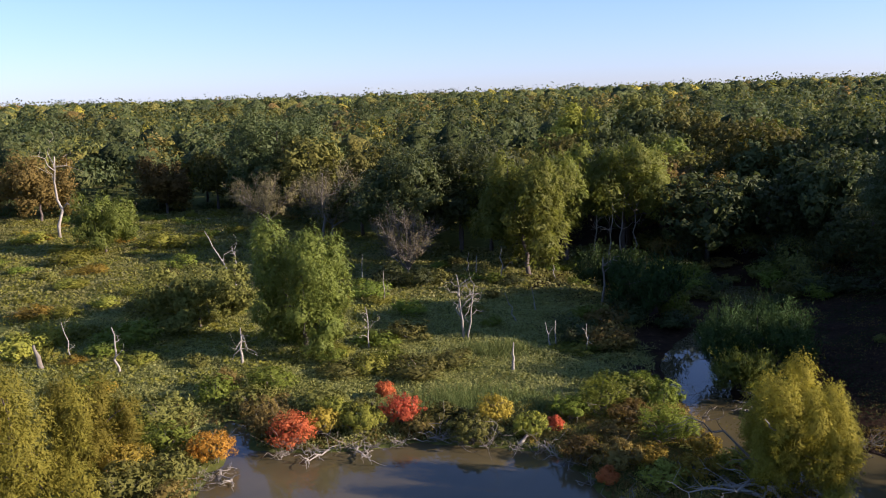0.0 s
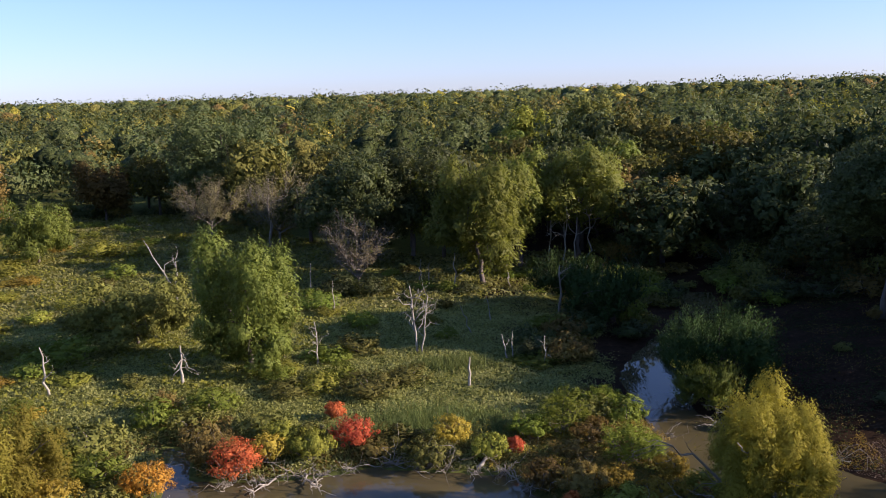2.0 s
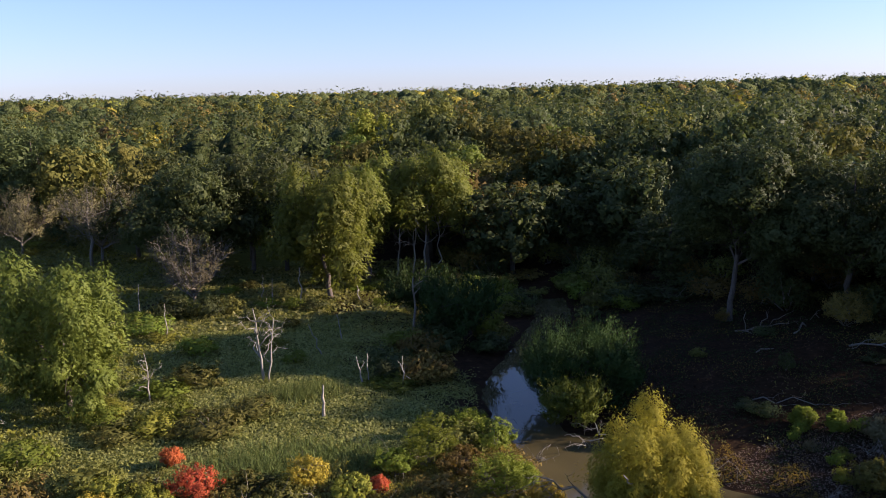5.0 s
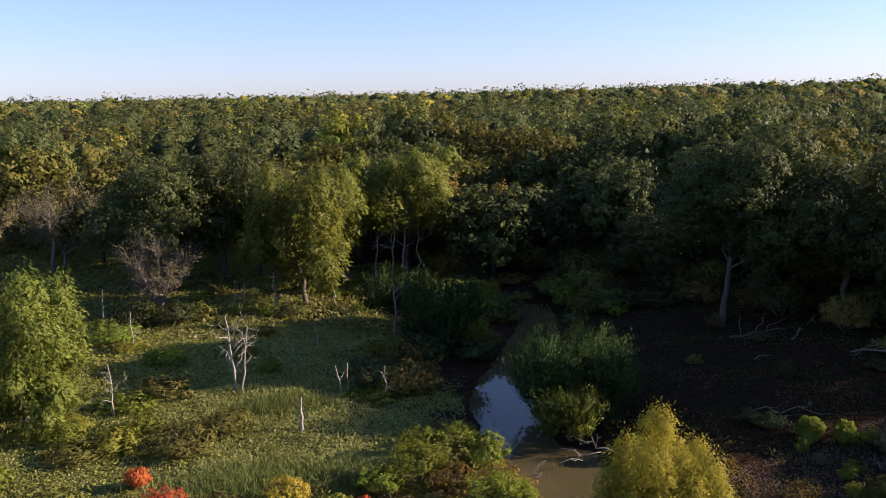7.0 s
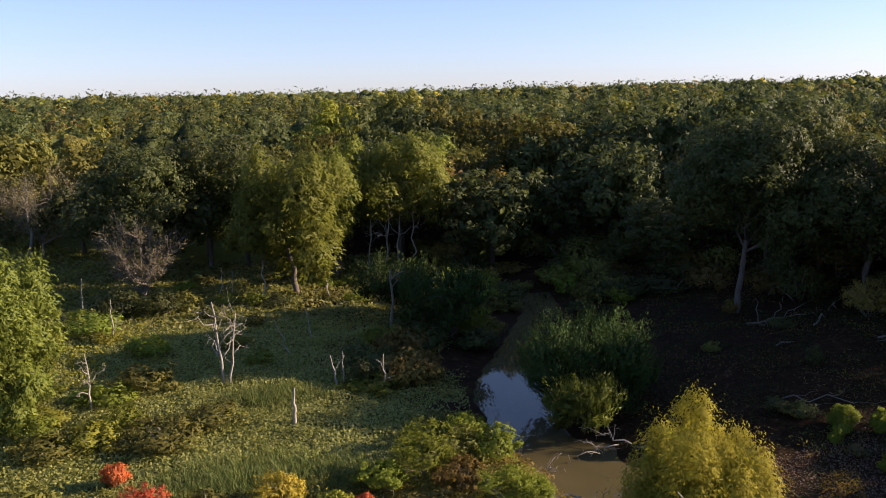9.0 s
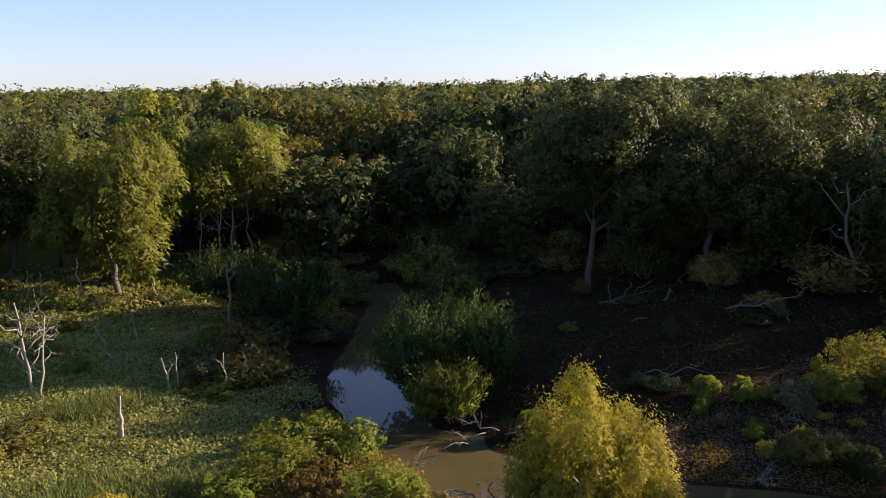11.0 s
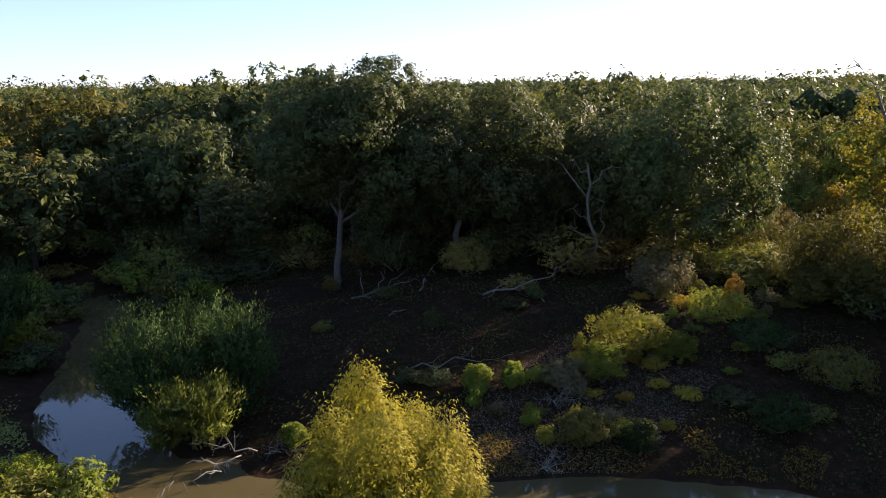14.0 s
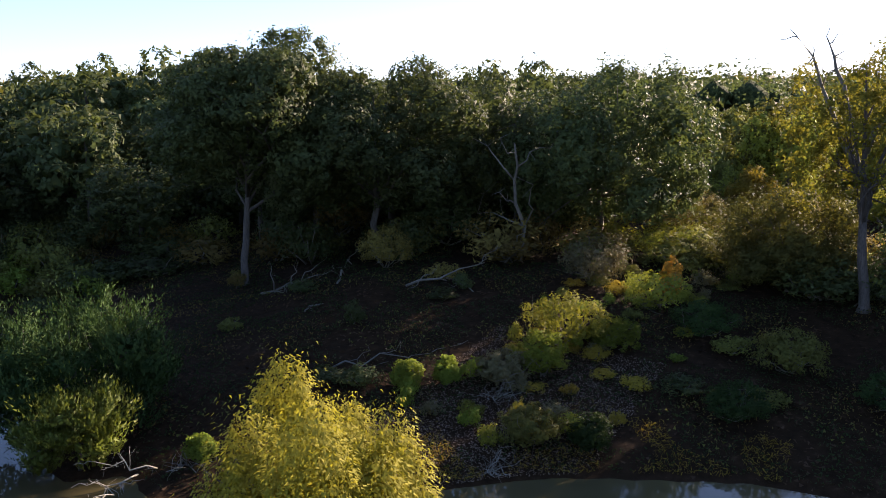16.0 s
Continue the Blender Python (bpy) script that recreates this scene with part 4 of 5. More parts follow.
PLACED_C = [("green", -8.6, 42.6, 1.3, 3.0), ("rust", -8.2, 38.6, 1.2, 2.6), ("olive", -5.1, 38.9, 1.4, 2.8), ("olive", -13.7, 38.2, 1.7, 3.4),
            ("green", -11.2, 41.1, 1.4, 2.4), ("rust", -11.1, 42.9, 1.3, 1.8), ("green", -15.0, 36.2, 1.6, 2.8), ("green", -12.5, 35.0, 1.3, 2.4),
            ("olive", -13.0, 29.9, 1.5, 2.9), ("green", -17.5, 38.5, 1.5, 3.2), ("green", -19.0, 43.0, 1.2, 3.2), ("olive", -3.0, 37.2, 1.3, 2.2)]
rng = np.random.default_rng(41)
for key, x, y, h, w in PLACED + PLACED_B + PLACED_C + PLACED_D:
    bush(key, x, y, h, w, rng)

SHORE_BUSHES = [("red_bush", M_RED, -6.4, 34.7, 1.9, 2.4, "bright red autumn bush on the pond edge"), ("red_bush", M_RED, -1.0, 36.5, 1.5, 2.2, "bright red autumn bush on the pond edge"),
                ("red_bush", M_RED, -1.9, 40.4, 1.0, 1.0, "small bright red bush above the shore"), ("red_bush", M_RED, 6.4, 34.3, 0.9, 0.8, "small salmon red bush above the shore"),
                ("red_bush", M_RED, 7.6, 28.9, 0.9, 0.9, "small red bush at the water"), ("orange_bush", M_ORANGE, -10.0, 33.6, 1.6, 2.4, "orange autumn bush over the water"),
                ("orange_bush", M_GOLD, -13.6, 32.3, 1.4, 2.4, "golden orange bush on the shore"), ("golden_bush", M_GOLD, -5.0, 35.7, 1.4, 1.8, "golden autumn bush on the pond edge"),
                ("golden_bush", M_GOLD, 3.6, 35.8, 1.5, 2.0, "golden autumn bush on the pond edge"), ("yellow_bush", M_YELLOWGREEN, -3.1, 35.6, 1.4, 2.2, "yellowing bush on the pond edge"),
                ("yellow_bush", M_YELLOWGREEN, -4.6, 37.3, 1.3, 2.2, "yellowing bush on the pond edge")]
SHORE_MORE = [("rusty_bush", M_RUST, -7.7, 36.2, 1.5, 2.4, "rusty brown bush on the pond edge"), ("olive_bush", M_OLIVE, 2.4, 34.4, 1.3, 2.6, "olive bush on the pond edge"),
              ("green_bush", M_GREEN, 9.2, 36.2, 1.9, 2.5, "bright green willow bush on the spit"), ("green_bush", M_GREEN, 11.0, 32.3, 1.9, 2.3, "bright green willow bush on the spit"),
              ("green_bush", M_GREEN, 12.2, 39.0, 1.2, 2.0, "bright green bush beside the creek"), ("green_bush", M_GREEN, 7.4, 35.8, 1.3, 1.9, "green bush on the shore"),
              ("yellow_bush", M_YELLOWGREEN, 5.2, 34.3, 1.2, 1.8, "yellowing bush on the pond edge"), ("golden_bush", M_GOLD, 12.6, 30.9, 1.0, 1.4, "golden bush at the creek mouth"),
              ("green_bush", M_GREEN, 12.2, 32.4, 1.3, 1.4, "small green bush at the creek mouth"), ("rusty_bush", M_RUST, 8.4, 30.2, 1.2, 2.4, "rusty brown bush on the spit"),
              ("rusty_bush", M_RUST, 10.4, 35.0, 1.1, 2.6, "rusty bush on the spit"), ("golden_bush", M_GOLD, 11.3, 28.6, 1.0, 2.0, "golden bush on the spit")]
for k, (name, leaf, x, y, h, w, label) in enumerate(SHORE_BUSHES + SHORE_MORE):
    shrub(name, x, y, h, w, leaf, label, 600 + k, count=64, per=34 if leaf in (M_RED, M_ORANGE, M_GOLD) else 52, size=0.05, twigs=14, style="spiky" if name == "green_bush" else "round", lift=0.15, clump=0.13)

# bank in the sunlit gap
GAP = [("yellow_bush", M_YELLOWGREEN, 32.6, 28.9, 2.2, 3.4, "sunlit yellow-green bush on the bank"), ("green_bush", M_GREEN, 30.0, 28.7, 1.7, 1.6, "sunlit green bush on the bank"),
       ("green_bush", M_GREEN, 33.4, 27.2, 1.3, 2.0, "sunlit green bush on the bank"), ("olive_bush", M_YELLOWGREEN, 38.0, 27.0, 1.7, 3.0, "sunlit yellow-green bush on the bank"),
       ("orange_sapling", M_ORANGE, 38.6, 26.6, 2.1, 0.9, "small orange-red sapling on the bank"), ("green_bush", M_GREEN, 26.6, 32.4, 1.1, 1.1, "small fresh green bush on the shore"),
       ("green_bush", M_GREEN, 27.6, 31.3, 1.1, 0.9, "small fresh green bush on the shore"), ("olive_bush", M_OLIVE, 25.8, 27.2, 1.3, 2.0, "olive bush on the shore"),
       ("green_bush", M_SHADEGREEN, 26.4, 25.4, 1.2, 1.3, "green bush on the shore, leaves darkened for shade"), ("grey_bush", M_TWIGLEAF, 39.0, 30.2, 2.4, 3.0, "grey half-bare thicket on the bank"),
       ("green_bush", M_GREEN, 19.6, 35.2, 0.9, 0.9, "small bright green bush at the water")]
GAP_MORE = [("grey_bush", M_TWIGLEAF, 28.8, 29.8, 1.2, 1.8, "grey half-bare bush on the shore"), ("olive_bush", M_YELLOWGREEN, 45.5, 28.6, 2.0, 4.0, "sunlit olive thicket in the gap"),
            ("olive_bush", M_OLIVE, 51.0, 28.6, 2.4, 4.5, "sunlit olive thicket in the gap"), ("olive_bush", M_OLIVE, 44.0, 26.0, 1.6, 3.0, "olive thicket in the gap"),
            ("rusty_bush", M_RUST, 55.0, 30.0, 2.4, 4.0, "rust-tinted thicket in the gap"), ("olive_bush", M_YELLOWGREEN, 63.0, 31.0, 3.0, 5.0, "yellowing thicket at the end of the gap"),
            ("green_bush", M_SHADEGREEN, 36.0, 24.5, 1.5, 2.5, "shaded green bush on the bank"), ("olive_bush", M_OLIVE, 34.5, 21.0, 1.6, 2.6, "shaded olive bush on the bank"),
            ("green_bush", M_SHADEGREEN, 30.5, 22.0, 1.3, 2.0, "shaded green bush on the bank"), ("green_bush", M_SHADEGREEN, 33.0, 17.5, 1.4, 2.4, "shaded green bush on the bank"),
            ("rusty_bush", M_RUST, 42.5, 48.0, 2.6, 4.0, "rusty understorey bush below the oaks"), ("rusty_bush", M_RUST, 36.8, 40.5, 2.2, 2.6, "rusty understorey bush below the oaks")]
for k, (name, leaf, x, y, h, w, label) in enumerate(GAP + GAP_MORE):
    shrub(name, x, y, h, w, leaf, label, 700 + k, count=90, per=48, size=0.048, twigs=9, style="spiky" if name == "green_bush" else "round", clump=0.13)

# scattered low bushes of the meadow, and the understorey along the wood's edge
rng = np.random.default_rng(42)
for k in range(150):
    x, y = rng.uniform(-52, 8), rng.uniform(38, 116)
    if y > np.interp(x, EDGE_X, EDGE_Y) - 2 or y < 38 + 0.1 * abs(x) or (x > -12 and y > 64) or abs(math.degrees(math.atan2(x, y))) > 33:
        continue
    if shore(np.array([x]), np.array([y]))[0] < 2 or (x > -2 and y < 52):
        continue
    key = ("yellow", "yellow", "olive", "green", "gold")[int(rng.integers(5))] if x < -12 else ("olive", "green", "yellow")[int(rng.integers(3))]
    bush(key, x, y, rng.uniform(0.5, 1.1), rng.uniform(1.4, 3.0), rng)
for k in range(240):
    if k < 80:
        x = rng.uniform(-75, 27)
        y = np.interp(x, EDGE_X, EDGE_Y) + rng.uniform(-2.5, 5)
        if -8 < x < 24:
            continue
    else:
        y = rng.uniform(12, 84)
        x = np.interp(y, [0, 20, 36, 50, 70, 84], [38, 40, 38, 31, 31, 30]) + rng.uniform(1, 9)
        if abs(y - 27.8) < 5 or (30 < y < 54 and rng.random() < 0.75):
            continue
    bush(("dark", "dark", "olive", "dark", "rust")[int(rng.integers(5))], x, y, rng.uniform(1.3, 2.8), rng.uniform(2.4, 4.5), rng, "at the edge of the wood", EDGE_BUSH)
for k in range(150):
    x, y = rng.uniform(43, 86), rng.uniform(14, 44)
    gap = 21 < y + 0.1 * (x - 44) < 33
    if not gap and x < 58:
        continue
    bush(("olive", "yellow", "rust", "yellow")[int(rng.integers(4))], x, y, rng.uniform(1.0, 2.4) if gap else rng.uniform(2, 4.5), rng.uniform(2.5, 5), rng, "in the sunlit gap", EDGE_BUSH)
for k in range(64):
    x = rng.uniform(24.5, 44)
    y = rng.uniform(24.6, 31.5) - 0.1 * (x - 34)
    if shore(np.array([x]), np.array([y]))[0] < 0.6:
        continue
    bush(("olive", "yellow", "green", "gold", "grey", "yellow")[int(rng.integers(6))], x, y, rng.uniform(0.3, 0.9), rng.uniform(0.5, 1.2), rng, "on the sunlit bank")
for k in range(24):
    x, y = rng.uniform(20, 40), rng.uniform(12, 50)
    if shore(np.array([x]), np.array([y]))[0] < 1.0 or 24 < y < 32:
        continue
    bush(("dark", "olive", "dark", "rust", "dark")[int(rng.integers(5))], x, y, rng.uniform(0.4, 1.0), rng.uniform(0.8, 1.8), rng, "on the shaded bank")
for k in range(70):
    y = rng.uniform(40, 82)
    x = np.interp(y, [40, 50, 60, 82], [12, 16, 22, 32]) + rng.choice([-1, 1]) * rng.uniform(1.0, 5.5) - 1
    if shore(np.array([x]), np.array([y]))[0] < 0.8 or (y < 46 and x < 14):
        continue
    bush(("dark", "olive", "green", "rust")[int(rng.integers(4))], x, y, rng.uniform(0.7, 2.0), rng.uniform(1.6, 3.4), rng, "beside the creek")

for k in range(22):
    x, y = rng.uniform(-8, 17), rng.uniform(62, 78)
    bush(("olive", "green", "dark", "olive")[int(rng.integers(4))], x, y, rng.uniform(0.5, 1.1), rng.uniform(1.0, 2.2), rng, "below the trees of the marsh edge")
for k in range(40):
    x, y = rng.uniform(22, 34), rng.uniform(53, 68)
    if shore(np.array([x]), np.array([y]))[0] < 0.8:
        continue
    bush(("dark", "dark", "olive", "green")[int(rng.integers(4))], x, y, rng.uniform(0.8, 1.7), rng.uniform(1.6, 3.4), rng, "beside the creek")

# ---- groundcover ----
def cover(name, label, material, n, x0, x1, y0, y1, size, low, high, seed, accept, slim=0.7, up=1.0, loose=0.85):
    rng = np.random.default_rng(seed)
    x, y = rng.uniform(x0, x1, n), rng.uniform(y0, y1, n)
    ok = accept(x, y, rng)
    x, y = x[ok], y[ok]
    bump = 0.5 + 0.5 * wave(x, y, 0.8, 5.0) * 0.6 + 0.4 * wave(x, y, 2.9, 1.0)
    z = land(x, y) + low + (high - low) * np.clip(bump, 0, 1) * rng.uniform(0.3, 1, len(x))
    face = np.tile((0.0, 0.0, up), (len(x), 1))
    me = leaf_mesh(name, np.stack([x, y, z], -1), face, size, material, rng, slim, 0.0, loose, 0.3)
    return tagged(new(name, me), label, "groundcover", kind="stuff")


def in_marsh(x, y, rng):
    s = shore(x, y)
    return (s > 0.3) & (y < np.interp(x, EDGE_X, EDGE_Y) + 2) & (x < np.interp(y, [30, 40, 50, 62, 80], [13, 13, 15, 20, 27]) + 1.6 * wave(x, y, 2.3, 1.0) + rng.normal(size=x.shape) * 0.5)


cover("marsh_groundcover", "dense low broad-leaved marsh plants", M_COVER, 300000, -30, 20, 33, 64, 0.06, 0.03, 0.26, 51, in_marsh)
cover("meadow_groundcover", "low olive meadow plants", M_COVER, 165000, -75, 24, 62, 122, 0.14, 0.05, 0.35, 52, in_marsh)
cover("meadow_tussocks", "yellowing meadow tussocks", M_YELLOWGREEN, 70000, -60, 10, 44, 116, 0.12, 0.05, 0.5, 53,
      lambda x, y, rng: in_marsh(x, y, rng) & (wave(x, y, 3.5, 2.0) > -0.1) & (x < np.interp(y, [40, 60], [-12, 0])))
cover("shore_weeds", "mixed olive and rusty weeds along the shore", M_RUST, 20000, -18, 14, 26, 42, 0.08, 0.04, 0.35, 54,
      lambda x, y, rng: (shore(x, y) > 0.15) & (shore(x, y) < 3.2) & (wave(x, y, 1.9, 3.0) > -0.1))
cover("shore_plants", "fresh green shore plants", M_OLIVE, 30000, -20, 15, 24, 42, 0.07, 0.05, 0.5, 55,
      lambda x, y, rng: (shore(x, y) > 0.2) & (shore(x, y) < 4.5) & (wave(x, y, 1.5, 6.0) > -0.2))
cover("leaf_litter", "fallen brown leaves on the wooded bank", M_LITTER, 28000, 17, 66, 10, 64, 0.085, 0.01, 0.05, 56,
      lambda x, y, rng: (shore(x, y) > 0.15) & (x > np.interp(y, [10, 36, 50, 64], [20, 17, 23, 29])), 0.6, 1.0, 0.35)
cover("shade_undergrowth", "dim low undergrowth on the wooded bank", M_SHADEGREEN, 95000, 18, 46, 10, 66, 0.05, 0.03, 0.4, 59,
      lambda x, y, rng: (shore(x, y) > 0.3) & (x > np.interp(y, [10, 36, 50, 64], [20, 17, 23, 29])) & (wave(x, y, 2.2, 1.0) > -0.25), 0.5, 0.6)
cover("russet_undergrowth", "russet weeds on the wooded bank", M_RUST, 50000, 18, 46, 10, 66, 0.05, 0.03, 0.4, 60,
      lambda x, y, rng: (shore(x, y) > 0.3) & (x > np.interp(y, [10, 36, 50, 64], [20, 17, 23, 29])) & (wave(x, y, 2.4, 7.0) > 0.3), 0.4, 0.5)
cover("bank_weeds", "golden and olive weeds on the bank", M_GOLD, 30000, 20, 34, 20, 33, 0.075, 0.03, 0.35, 57,
      lambda x, y, rng: (shore(x, y) > 0.2) & (shore(x, y) < 2.8) & (wave(x, y, 1.7, 2.0) > 0.0) & (x > 19), 0.16, 0.15)
# lit tone of the litter, laid only where the sun reaches the bank
cover("pale_leaf_litter", "leaf litter coloured paler for the sunlit bank", M_SUNLITTER, 20000, 20, 33, 25, 32, 0.032, 0.01, 0.05, 64,
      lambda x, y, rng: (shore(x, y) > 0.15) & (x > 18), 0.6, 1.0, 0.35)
cover("spit_weeds", "rusty and golden weeds on the spit", M_RUST, 40000, 5, 16, 23, 37, 0.06, 0.04, 0.75, 65,
      lambda x, y, rng: (shore(x, y) > 0.15) & (wave(x, y, 1.3, 3.0) > -0.3), 0.25, 0.3)
cover("golden_spit_weeds", "golden weeds on the spit", M_GOLD, 20000, 5, 16, 23, 37, 0.055, 0.04, 0.8, 66,
      lambda x, y, rng: (shore(x, y) > 0.15) & (wave(x, y, 1.1, 5.0) > 0.25), 0.25, 0.3)
cover("bank_plants", "olive undergrowth on the wooded bank", M_OLIVE, 30000, 19, 66, 10, 60, 0.055, 0.05, 0.5, 58,
      lambda x, y, rng: (shore(x, y) > 0.5) & (x > np.interp(y, [10, 36, 50, 64], [20, 17, 23, 29])) & (wave(x, y, 2.6, 4.0) > 0.35))


def reeds(name, x, y, w, h, n, label, seed):
    rng = np.random.default_rng(seed)
    px, py = rng.normal(x, w * 0.4, n), rng.normal(y, w * 0.28, n)
    ok = shore(px, py) > 0.1
    px, py = px[ok], py[ok]
    z = land(px, py)
    m = len(px)
    hh = h * rng.uniform(0.6, 1.15, m)
    a = np.stack([px, py, z], -1)
    tip = a + np.stack([rng.normal(0, 0.24, m), rng.normal(0, 0.24, m), hh], -1)
    side = unit(rng.normal(size=(m, 3)) * (1, 1, 0)) * 0.014
    v = np.stack([a - side, a + side, (a + tip) / 2 + side, tip, (a + tip) / 2 - side], 1).reshape(-1, 3)
    me = bpy.data.meshes.new(name)
    me.from_pydata(v.tolist(), [], np.arange(5 * m).reshape(-1, 5).tolist())
    me.materials.append(M_REED)
    return tagged(new(name, me), label, "reeds", kind="stuff")


reeds("reed_patch", 2.2, 38.6, 4.4, 0.5, 3600, "feathery green reeds above the shore", 61)
reeds("reed_patch", 5.6, 37.6, 3.0, 0.5, 1600, "feathery green reeds above the shore", 62)
reeds("reed_patch", 5.4, 47.6, 2.6, 0.55, 1400, "feathery green reeds in the marsh", 63)

# ---- dead standing trunks ----
SNAGS = [(-18.4, 47.1, 3.1, -0.25, 0.0, 2, 0.09), (10.8, 46.4, 2.1, 0.05, 0, 3, 0.055), (8.9, 48.3, 1.8, -0.35, 0, 1, 0.06), (9.3, 48.4, 1.9, -0.05, 0, 0, 0.05),
         (9.5, 57.4, 2.0, -0.3, 0, 0, 0.05), (7.6, 54.5, 2.2, -0.8, 0, 0, 0.05), (8.3, 67.7, 3.2, 0.0, 0, 1, 0.07), (6.2, 69.3, 2.2, 0.1, 0, 1, 0.06),
         (13.0, 66.7, 2.6, -0.4, 0, 1, 0.06), (-4.0, 69.0, 2.8, 0.1, 0, 0, 0.06), (-2.0, 61.4, 2.7, 0, 0, 1, 0.05), (-22.3, 50.0, 2.8, -0.5, 0, 2, 0.05), (5.4, 69.8, 2.4, 0.2, 0, 0, 0.05)]
for k, (x, y, h, lx, ly, forks, thick) in enumerate(SNAGS):
    snag("dead_snag", x, y, h, "thin grey barkless dead trunk standing in the marsh", 800 + k, (lx, ly), forks, thick * 0.8)
snag("dead_stump", 5.76, 43.8, 1.9, "short pale dead stump standing in the marsh", 820, (0.05, 0), 0, 0.09, "stump")
snag("dead_stump", -23.7, 48.5, 1.7, "thick leaning grey stump in the marsh", 821, (-0.35, 0), 0, 0.17, "stump", wood=M_TWIG)
snag("dead_tree", -10.9, 47.2, 2.6, "broken dead tree with branches hanging to the ground", 822, (0.05, 0), 6, 0.08, "dead tree", droopy=1.4)
snag("dead_tree", 3.4, 50.3, 4.6, "pale many-stemmed dead tree in the marsh", 823, (-0.4, 0), 11, 0.075, "dead tree", droopy=0.3)
snag("dead_tree", 3.65, 50.2, 3.9, "pale dead stem beside a many-stemmed dead tree", 824, (0.5, 0), 7, 0.055, "dead tree", droopy=0.6)
snag("dead_tree", -3.0, 49.5, 3.0, "thin branching dead tree in the marsh", 825, (-0.1, 0), 6, 0.05, "dead tree")
snag("dead_tree", -42.2, 100.8, 10.2, "tall pale forked dead tree at the meadow's edge", 826, (0.4, 0), 5, 0.17, "dead tree")
snag("dead_tree", -9.0, 91.0, 8.0, "broken pale trunk among grey thickets", 827, (0.2, 0), 2, 0.15, "dead tree", wood=M_TWIG)
# twig grey replaces the paler dead wood to dim this shaded trunk
snag("dead_tree", 14.5, 56.5, 4.2, "shaded grey dead trunk beside the creek", 828, (0, 0), 3, 0.09, "dead tree", wood=M_TWIG)
snag("dead_tree", -15.0, 68.0, 3.6, "forked pale dead trunk in the meadow", 829, (0.2, 0), 3, 0.08, "dead tree")
snag("dead_tree", -16.6, 75.0, 4.4, "curved thin dead trunk in the meadow", 830, (-2.2, 0), 2, 0.07, "dead tree")
for k, (dx, h) in enumerate(((0, 6.2), (1.3, 7.4), (2.6, 5.6), (-1.2, 4.6))):
    snag("dead_tree", 19.5 + dx, 74.0 + 0.4 * k, h, "bare grey trunk standing beside the creek", 840 + k, (0.4, 0), 4, 0.075, "dead tree")
# darker twig wood dims this one as if shaded by the oaks
snag("dead_tree", 41.3, 35.2, 6.2, "pale crooked dead tree against the dark oaks", 850, (-1.6, -0.4), 6, 0.1, "dead tree", wood=M_TWIG)

# ---- fallen wood ----
FALLEN = [(34.3, 37.6, 3.6, 150, 0.10, 5, 0.30), (36.0, 36.0, 2.6, 190, 0.09, 4, -0.25), (32.0, 44.5, 4.0, 120, 0.12, 7, 0.15), (33.5, 41.0, 3.6, 60, 0.1, 7, 0.12),
          (26.0, 35.4, 4.0, 125, 0.06, 4, 0.02), (41.0, 19.6, 3.0, 120, 0.05, 2, 0.1), (37.5, 41.5, 3.0, 80, 0.09, 6, 0.2), (30.0, 40.0, 3.2, 100, 0.07, 6, 0.1)]
# dead wood in the darker twig colour, which stands for the bank's shade
for k, (x, y, length, heading, thick, limbs, rise) in enumerate(FALLEN):
    deadfall("fallen_branch", x, y, length, heading, "grey barkless fallen branch on the wooded bank", 860 + k, thick * 0.65, limbs, rise, wood=M_TWIG)
SHORE_WOOD = [(-3.4, 34.6, 2.2, 160, 0.07, 12, 0.1), (-4.6, 34.4, 2.0, 210, 0.05, 12, 0.1), (-9.6, 32.8, 2.2, 150, 0.06, 14, 0.1), (0.2, 35.0, 2.0, 120, 0.05, 12, 0.15),
              (5.6, 33.4, 1.9, 170, 0.05, 14, 0.12), (6.4, 32.0, 1.6, 110, 0.04, 10, 0.12), (12.4, 28.4, 4.2, 165, 0.14, 8, 0.12), (11.6, 27.6, 3.4, 120, 0.09, 9, 0.15),
              (18.4, 36.6, 2.4, 245, 0.03, 8, 0.2), (18.8, 36.2, 1.8, 300, 0.03, 7, 0.35), (13.6, 38.6, 1.4, 100, 0.03, 5, 0.2), (7.8, 27.8, 2.4, 150, 0.05, 8, 0.1)]
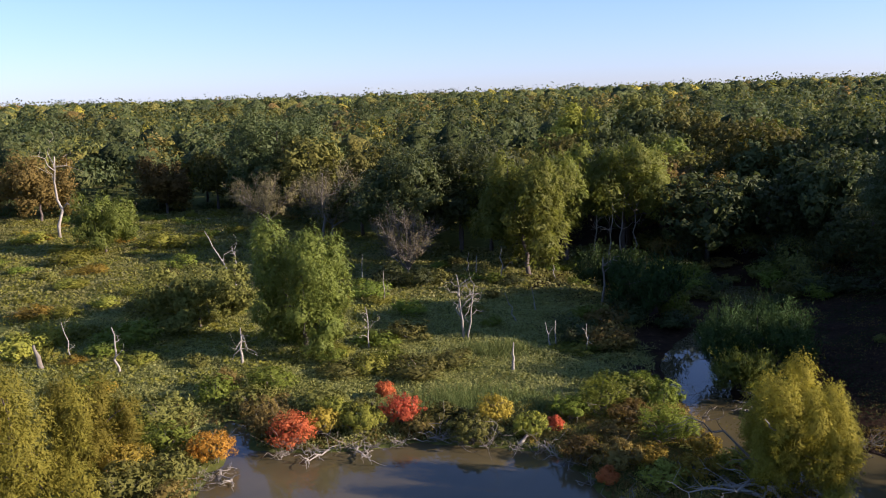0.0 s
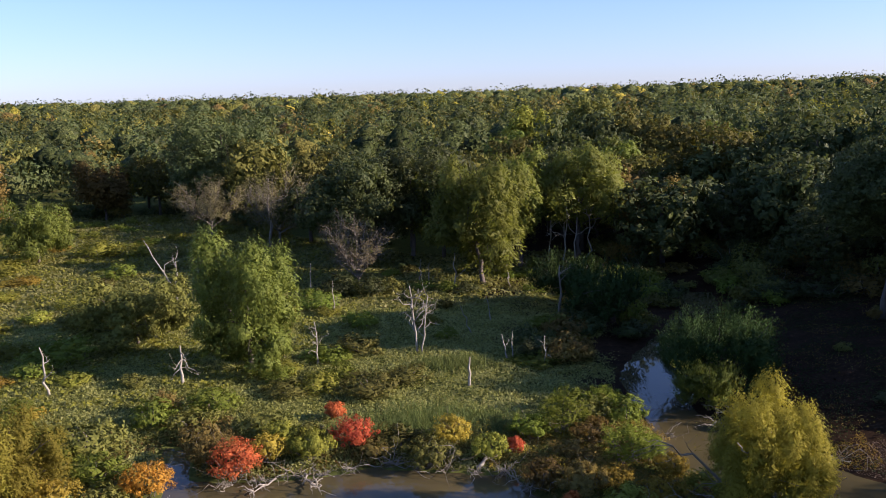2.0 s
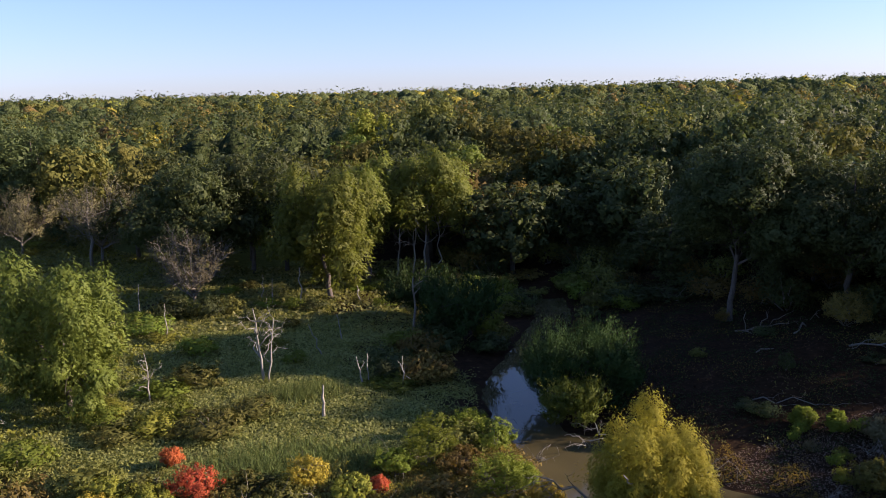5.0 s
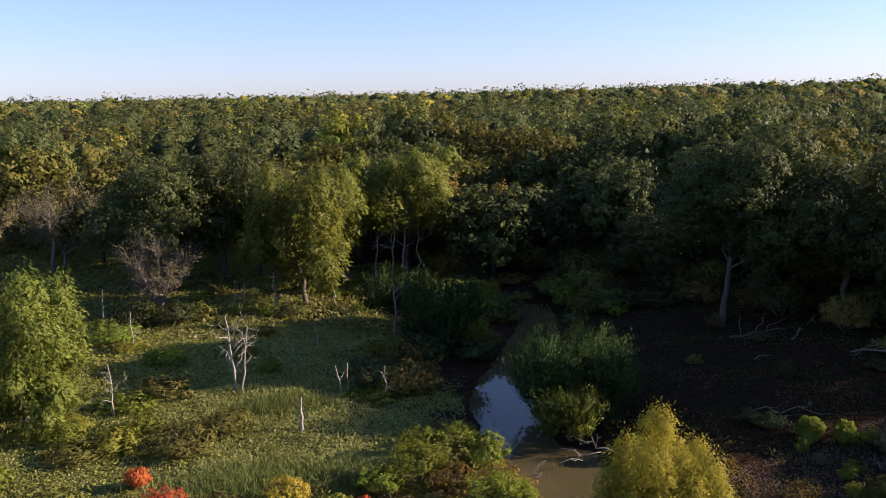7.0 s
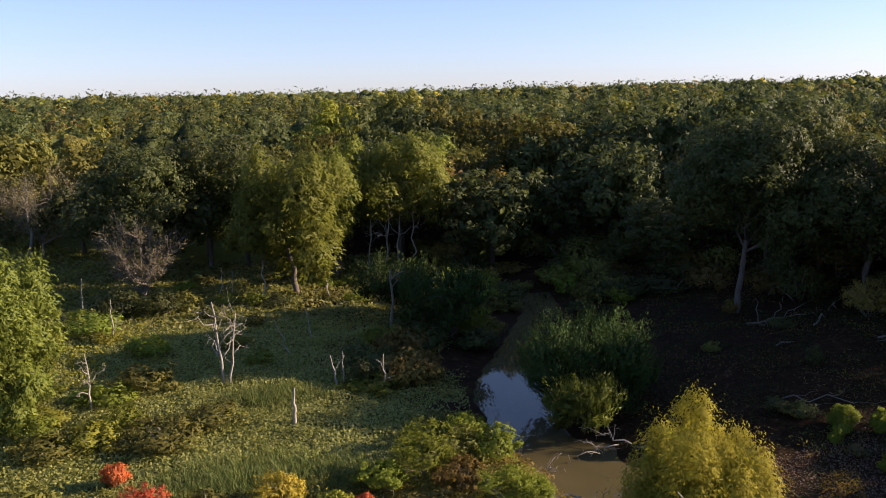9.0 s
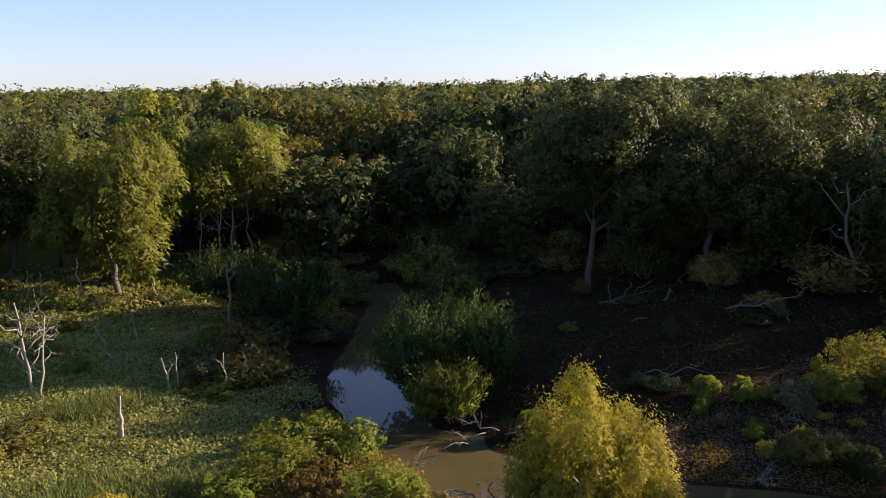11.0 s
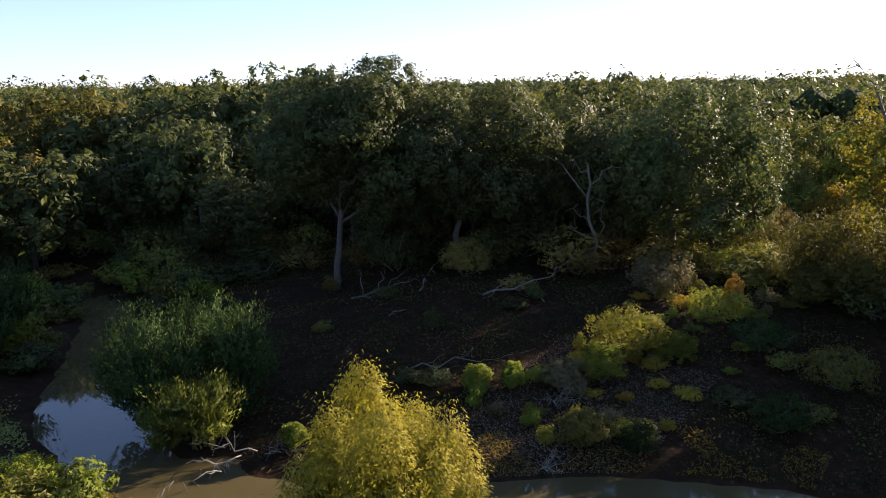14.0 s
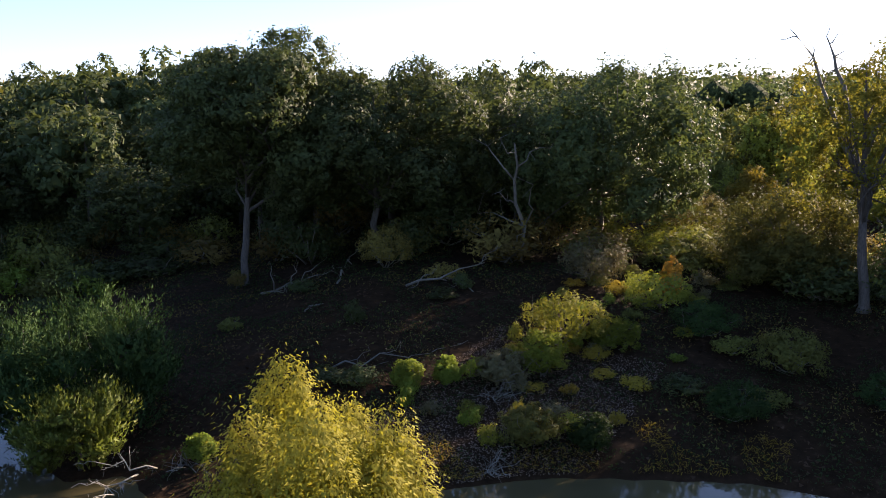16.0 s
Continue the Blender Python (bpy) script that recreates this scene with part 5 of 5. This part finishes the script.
for k, (x, y, length, heading, thick, limbs, rise) in enumerate(SHORE_WOOD):
    deadfall("driftwood_branch", x, y, length, heading, "bleached tangle of dead branches at the water's edge", 880 + k, thick, limbs, rise)
deadfall("broken_log", -28.1, 112.0, 2.4, 85, "pale fallen log at the back of the meadow", 898, 0.14, 1, 0.0, category="log")
deadfall("broken_log", 4.5, 33.6, 1.9, 60, "pale broken log on the shore", 899, 0.11, 1, 0.25, category="log")


def twig_tangle(x, y, size, seed, label):
    """Bare bleached twigs leaning out over the water."""
    rng = np.random.default_rng(seed)
    root = new("bare_twig_tangle")
    root.matrix_world = pose(x, y, max(land_at(x, y), 0.0) - 0.02)
    tagged(root, label, "dead bush", "bare bushes along the shore")
    for k in range(9):
        b = Bag()
        tip = np.array((rng.normal() * 0.6, -abs(rng.normal()) * 0.5 - 0.1, abs(rng.normal()) * 0.45 + 0.1)) * size
        line = bent(rng, rng.normal(size=3) * (0.15, 0.1, 0) * size, tip, 5, 0.12)
        b.tube(line, np.linspace(0.022, 0.006, 5), 4)
        for s in (1, 2, 3, 4):
            b.tube(bent(rng, line[s], line[s] + rng.normal(size=3) * 0.26 * size, 3), (0.011, 0.008, 0.004), 3)
        part("branch", b.mesh("branch", M_DEAD if k % 2 else M_TWIG, True), root)
    return root


TANGLES = [(-9.8, 32.0), (-10.3, 31.0), (-6.6, 34.3), (-5.4, 34.3), (-3.8, 34.3), (-2.6, 34.4), (-1.2, 34.8), (0.6, 34.9), (1.8, 34.3), (3.0, 33.9), (4.4, 33.4),
           (5.6, 33.0), (6.5, 31.4), (7.0, 29.6), (8.0, 27.2), (10.0, 25.4), (14.0, 35.6), (13.9, 39.6), (19.2, 35.4), (20.4, 31.4), (29.6, 30.6), (27.9, 29.6), (39.2, 28.6), (24.0, 27.6)]
for k, (x, y) in enumerate(TANGLES):
    twig_tangle(x, y, 0.9 + 0.35 * math.sin(3.7 * k), 950 + k, "tangle of bare bleached twigs at the water's edge" if k < 20 else "tangle of bare twigs on the bank")
